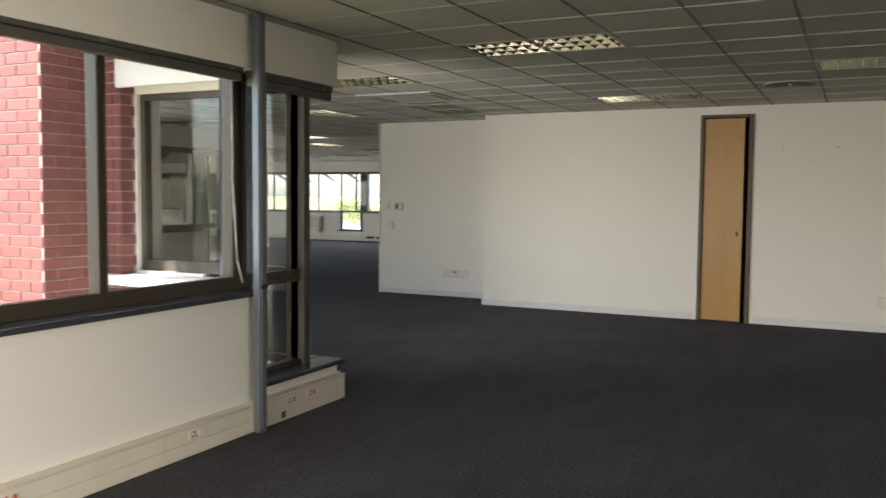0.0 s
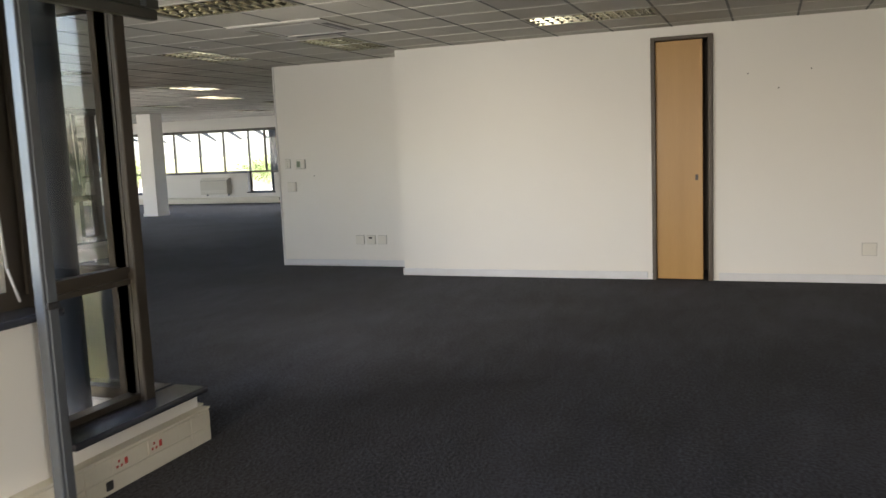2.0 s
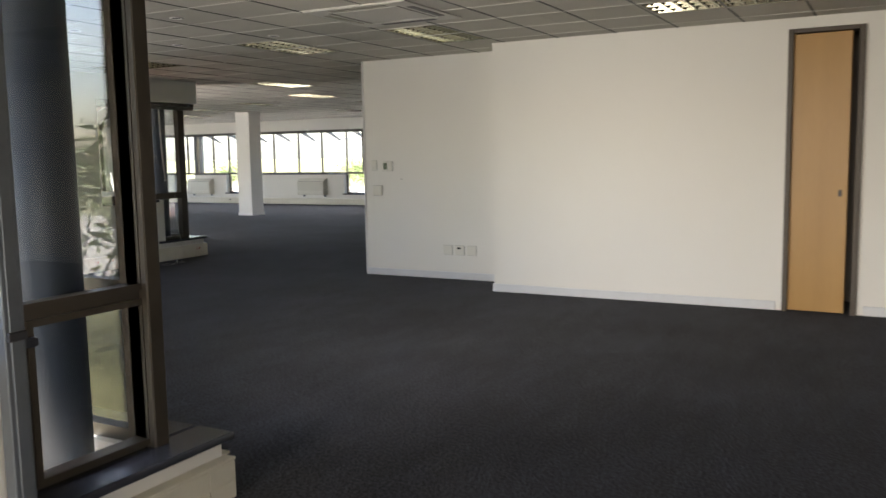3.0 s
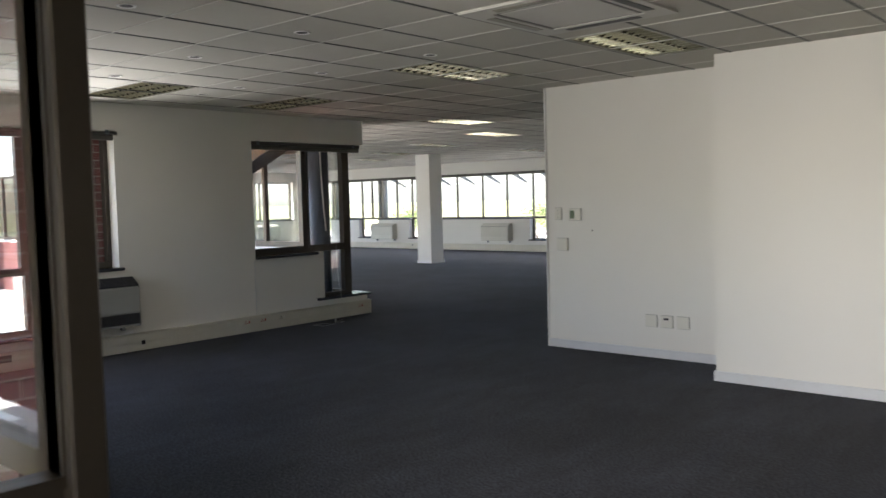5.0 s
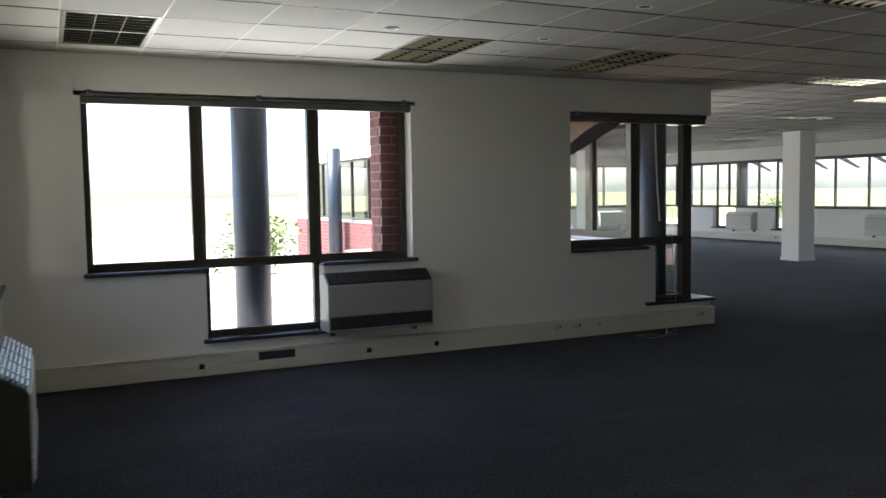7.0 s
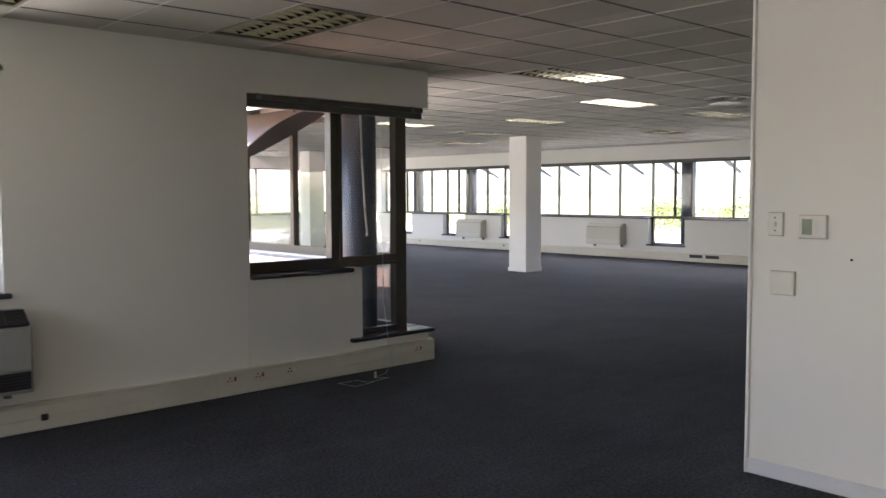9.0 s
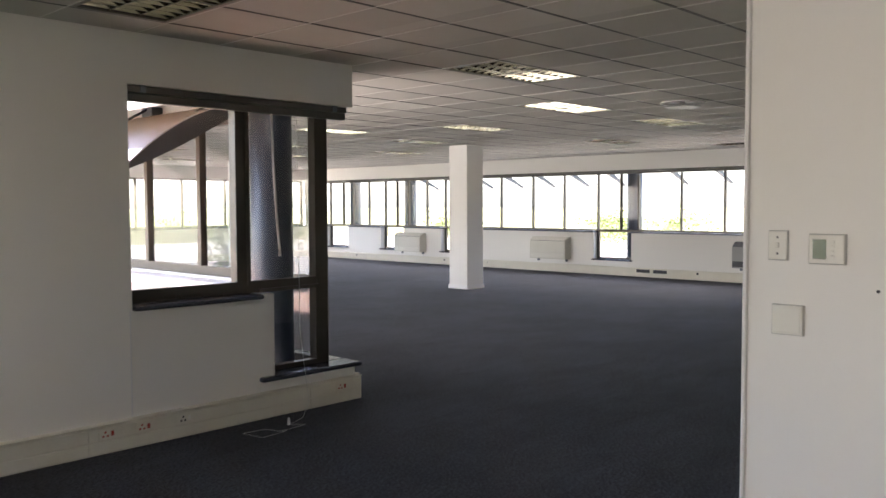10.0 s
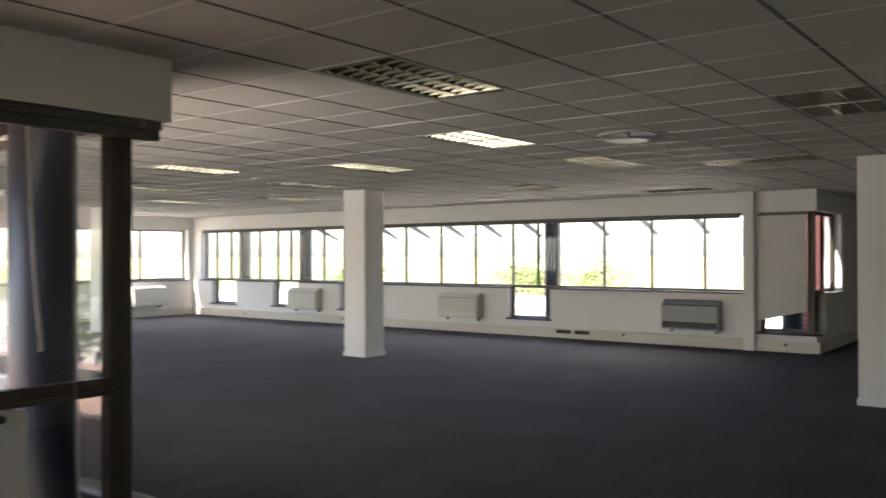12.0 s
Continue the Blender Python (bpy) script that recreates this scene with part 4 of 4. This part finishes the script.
def awning(x0, x1, y0, out, z0, drop, label, ribs):
    """A curved sheet canopy on steel ribs, from the wall at y0 outwards."""
    root = thing("awning", label, "awning")
    def curve(f):
        return y0 + out * f, z0 - drop * f ** 1.8
    steps = 12
    bm = bmesh.new()
    rows = []
    for k in range(steps + 1):
        y, z = curve(k / steps)
        rows.append([bm.verts.new((x, y, z + h)) for h in (0.0, 0.02) for x in (x0, x1)])
    for a, b in zip(rows, rows[1:]):
        for i, j in ((0, 1), (3, 2), (1, 3), (2, 0)):
            f = bm.faces.new((a[i], a[j], b[j], b[i]))
            f.smooth = True
    bm.faces.new([rows[0][i] for i in (0, 2, 3, 1)])
    bm.faces.new([rows[-1][i] for i in (0, 1, 3, 2)])
    part("sheet", bm, AWNING, root)
    for x in ribs:
        bm = bmesh.new()
        last = None
        for k in range(steps + 1):
            f = k / steps
            y, z = curve(f)
            deep = 0.03 + 0.16 * math.sin(math.pi * min(1, f + 0.05)) ** 0.8 if f < 0.95 else 0.03
            ring = [bm.verts.new(c) for c in ((x - 0.03, y, z - 0.004), (x + 0.03, y, z - 0.004), (x + 0.03, y, z - deep), (x - 0.03, y, z - deep))]
            if last:
                for n in range(4):
                    bm.faces.new((last[n], last[(n + 1) % 4], ring[(n + 1) % 4], ring[n]))
            else:
                bm.faces.new(ring)
            last = ring
        bm.faces.new(last[::-1])
        part("rib", bm, AWNFRAME, root)
        y, z = curve(0.35)
        part("hanger", rod(bmesh.new(), (x, y, z + 0.02), (x, y0 - 0.1 * (1 if out < 0 else -1), z0 + 0.085), 0.012), AWNFRAME, root)
        part("shoe", boxed(x - 0.10, x + 0.10, min(y0, y0 + 0.12 * (1 if out > 0 else -1)), max(y0, y0 + 0.12 * (1 if out > 0 else -1)), z0 + 0.0, z0 + 0.098, 0.008), AWNFRAME, root)
    return root


awning(-17.5, -11.62, 12.20, -1.05, 2.40, 0.58, "curved white metal awning over the courtyard windows", (-17.4, -15.9, -14.4, -13.0, -11.66))


def sun_ribs(x0, x1, label):
    """Open steel sunshade outside the north windows: sloping ribs and two rails."""
    root = thing("sunshade", label, "sunshade")
    n = round((x1 - x0) / 1.02)
    for k in range(n + 1):
        x = x0 + (x1 - x0) * k / n
        bm = bmesh.new()
        a = [bm.verts.new(c) for c in ((x - 0.03, 24.45, 2.52), (x + 0.03, 24.45, 2.52), (x + 0.03, 24.45, 2.36), (x - 0.03, 24.45, 2.36))]
        b = [bm.verts.new(c) for c in ((x - 0.03, 25.55, 2.02), (x + 0.03, 25.55, 2.02), (x + 0.03, 25.55, 1.98), (x - 0.03, 25.55, 1.98))]
        for i in range(4):
            bm.faces.new((a[i], a[(i + 1) % 4], b[(i + 1) % 4], b[i]))
        bm.faces.new(a[::-1])
        bm.faces.new(b)
        part("rib", bm, AWNFRAME, root)
    part("rail", rod(bmesh.new(), (x0, 25.5, 2.05), (x1, 25.5, 2.05), 0.014), AWNING, root)
    part("rail", rod(bmesh.new(), (x0, 24.95, 2.33), (x1, 24.95, 2.33), 0.010), AWNING, root)


sun_ribs(-22.0, -15.9, "steel sunshade ribs outside the hall windows")
sun_ribs(-14.3, -11.2, "steel sunshade ribs outside the hall windows")

# paved terrace in the courtyard below the awning
bm = bmesh.new()
for k in range(46):
    for r in range(13):
        x = -16.9 + k * 0.127 + (0.0 if r % 2 else 0.05)
        box(bm, x, x + 0.118, 10.35 + r * 0.115, 10.457 + r * 0.115, 0.50, 0.56)
tagged(part("planter_top", bm, PAVING), "pinkish clay brick coping in the courtyard", "paving", kind="stuff")
tagged(part("planter_wall", boxed(-16.9, -11.06, 10.36, 11.82, -0.25, 0.499), MORTAR), "low rendered planter wall outside", "planter wall", kind="structure")

# ---- greenery ----
def leaf_cloud(bm, centre, size, count, leaf=0.09):
    for _ in range(count):
        d = Vector((random.gauss(0, 1), random.gauss(0, 1), random.gauss(0, 0.8))).normalized() * random.random() ** 0.45
        c = Vector(centre) + Vector((d.x * size[0], d.y * size[1], d.z * size[2]))
        e = Euler((random.uniform(-1.2, 1.2), random.uniform(-1.2, 1.2), random.uniform(0, 6.3))).to_matrix()
        s = leaf * random.uniform(0.6, 1.4)
        bm.faces.new([bm.verts.new(c + e @ Vector(v)) for v in ((-s * 0.4, 0, 0), (0, -s, 0.1 * s), (s * 0.4, 0, 0), (0, s, 0.1 * s))])


def shrub(x, y, z, size):
    root = thing("shrub", "leafy yellow-green shrub by the window", "shrub", (x, y, z), "courtyard shrubs")
    bm = bmesh.new()
    for k in range(6):
        rod(bm, (0, 0, 0), (random.uniform(-0.5, 0.5) * size, random.uniform(-0.4, 0.4) * size, size * random.uniform(0.5, 0.9)), 0.015, 0.006, 5)
    part("stems", bm, BARK, root)
    bm = bmesh.new()
    for k in range(7):
        leaf_cloud(bm, (random.uniform(-0.4, 0.4) * size, random.uniform(-0.35, 0.35) * size, size * random.uniform(0.4, 0.85)), (size * 0.32, size * 0.3, size * 0.25), 130, 0.055)
    part("foliage", bm, LEAF, root)
    return root


sh = shrub(-18.0, 29.5, -0.25, 1.9)
for x, y, z, turn in ((-17.2, 31.5, -0.25, 60), (-24.5, 29.0, -0.25, 120), (-20.6, 31.5, -0.25, 200), (-30.5, 22.0, -0.25, 20), (-30.3, 17.0, -0.25, 260)):
    copy_thing(sh, pose(x, y, z, 0, 0, turn))

tall = shrub(-22.0, 4.4, -0.25, 2.3)
for x, y, turn in ((-24.5, 3.9, 70), (-19.6, 3.6, 140), (-27.0, 2.8, 210), (-17.4, 2.4, 300)):
    copy_thing(tall, pose(x, y, -0.25, 0, 0, turn))

shrub(-16.9, 8.9, -0.25, 1.6)

# planted bed in the first courtyard
bed = shrub(-7.9, 2.5, -0.25, 2.2)
for x, y, turn in ((-9.3, 1.6, 80), (-6.9, 1.2, 150), (-8.6, 3.6, 230), (-10.3, 2.9, 310)):
    copy_thing(bed, pose(x, y, -0.25, 0, 0, turn))
tagged(part("lawn", boxed(-11.5, -4.4, 0.2, 4.4, -0.24, -0.19, 0.02), GRASS), "small green lawn bed in the courtyard", "lawn", kind="structure")

# ---- brickwork ----
def brick_block(name, label, x0, x1, y0, y1, z0, z1, faces, pieces):
    """A mortar core with raised bricks on the faces named ('s': -y, 'e': +x, 'w': -x)."""
    root = thing(name, label, "brick pier", kind="structure")
    part("mortar_core", boxed(x0, x1, y0, y1, z0, z1), MORTAR, root)
    meshes, joined = {}, bmesh.new()
    pitch, row = 0.232, 0.0855
    for f in faces:
        a0, a1 = (x0, x1) if f == 's' else (y0, y1)
        r, z = 0, z0 + 0.006
        while z + 0.075 <= z1:
            a = a0 + (0 if r % 2 else -pitch / 2)
            while a < a1 - 0.02:
                p, q = max(a + 0.005, a0 + (0.001 if f == 's' else -0.0)), min(a + pitch - 0.005, a1)
                if q - p > 0.03:
                    if f == 's':
                        rect = (p, q, y0 - 0.008, y0 + 0.004)
                    elif f == 'e':
                        rect = (x1 - 0.004, x1 + 0.008, p, q)
                    else:
                        rect = (x0 - 0.008, x0 + 0.004, p, q)
                    if pieces:
                        cx, cy = (rect[0] + rect[1]) / 2, (rect[2] + rect[3]) / 2
                        key = (f, round(q - p, 3))
                        if key not in meshes:
                            w, d = (rect[1] - rect[0]) / 2, (rect[3] - rect[2]) / 2
                            meshes[key] = mesh_of("brick", boxed(-w, w, -d, d, 0, 0.0755, 0.003), BRICK)
                        ob = new("brick", meshes[key])
                        ob.location, ob.parent = (cx, cy, z), root
                    else:
                        box(joined, *rect, z, z + 0.0755)
                a += pitch
            z += row
            r += 1
    if not pieces:
        tagged(part("brickwork", joined, BRICKJ, root), kind="stuff")
    else:
        joined.free()
    return root


brick_block("brick_pier_recess", "red facing-brick pier outside the recess window", -10.95, -10.69, 8.66, 10.50, -0.25, 2.74, "sew", False)
brick_block("brick_pier_bay", "red facing-brick pier outside the bay window", -10.68, -10.26, 25.95, 26.80, -0.25, 2.74, "se", False)
brick_block("brick_base", "red facing-brick base wall below the hall windows", -26.2, -17.0, 12.10, 12.225, -0.25, 0.86, "s", False)
brick_block("brick_pier_return", "sunlit red facing-brick pier in the courtyard", -6.80, -5.51, 4.46, 5.17, 0.0, 3.0, "se", True)
brick_block("brick_jamb_return", "red facing-brick strip beside the courtyard window", -5.505, -5.318, 5.03, 5.175, 0.0, 2.74, "se", False)
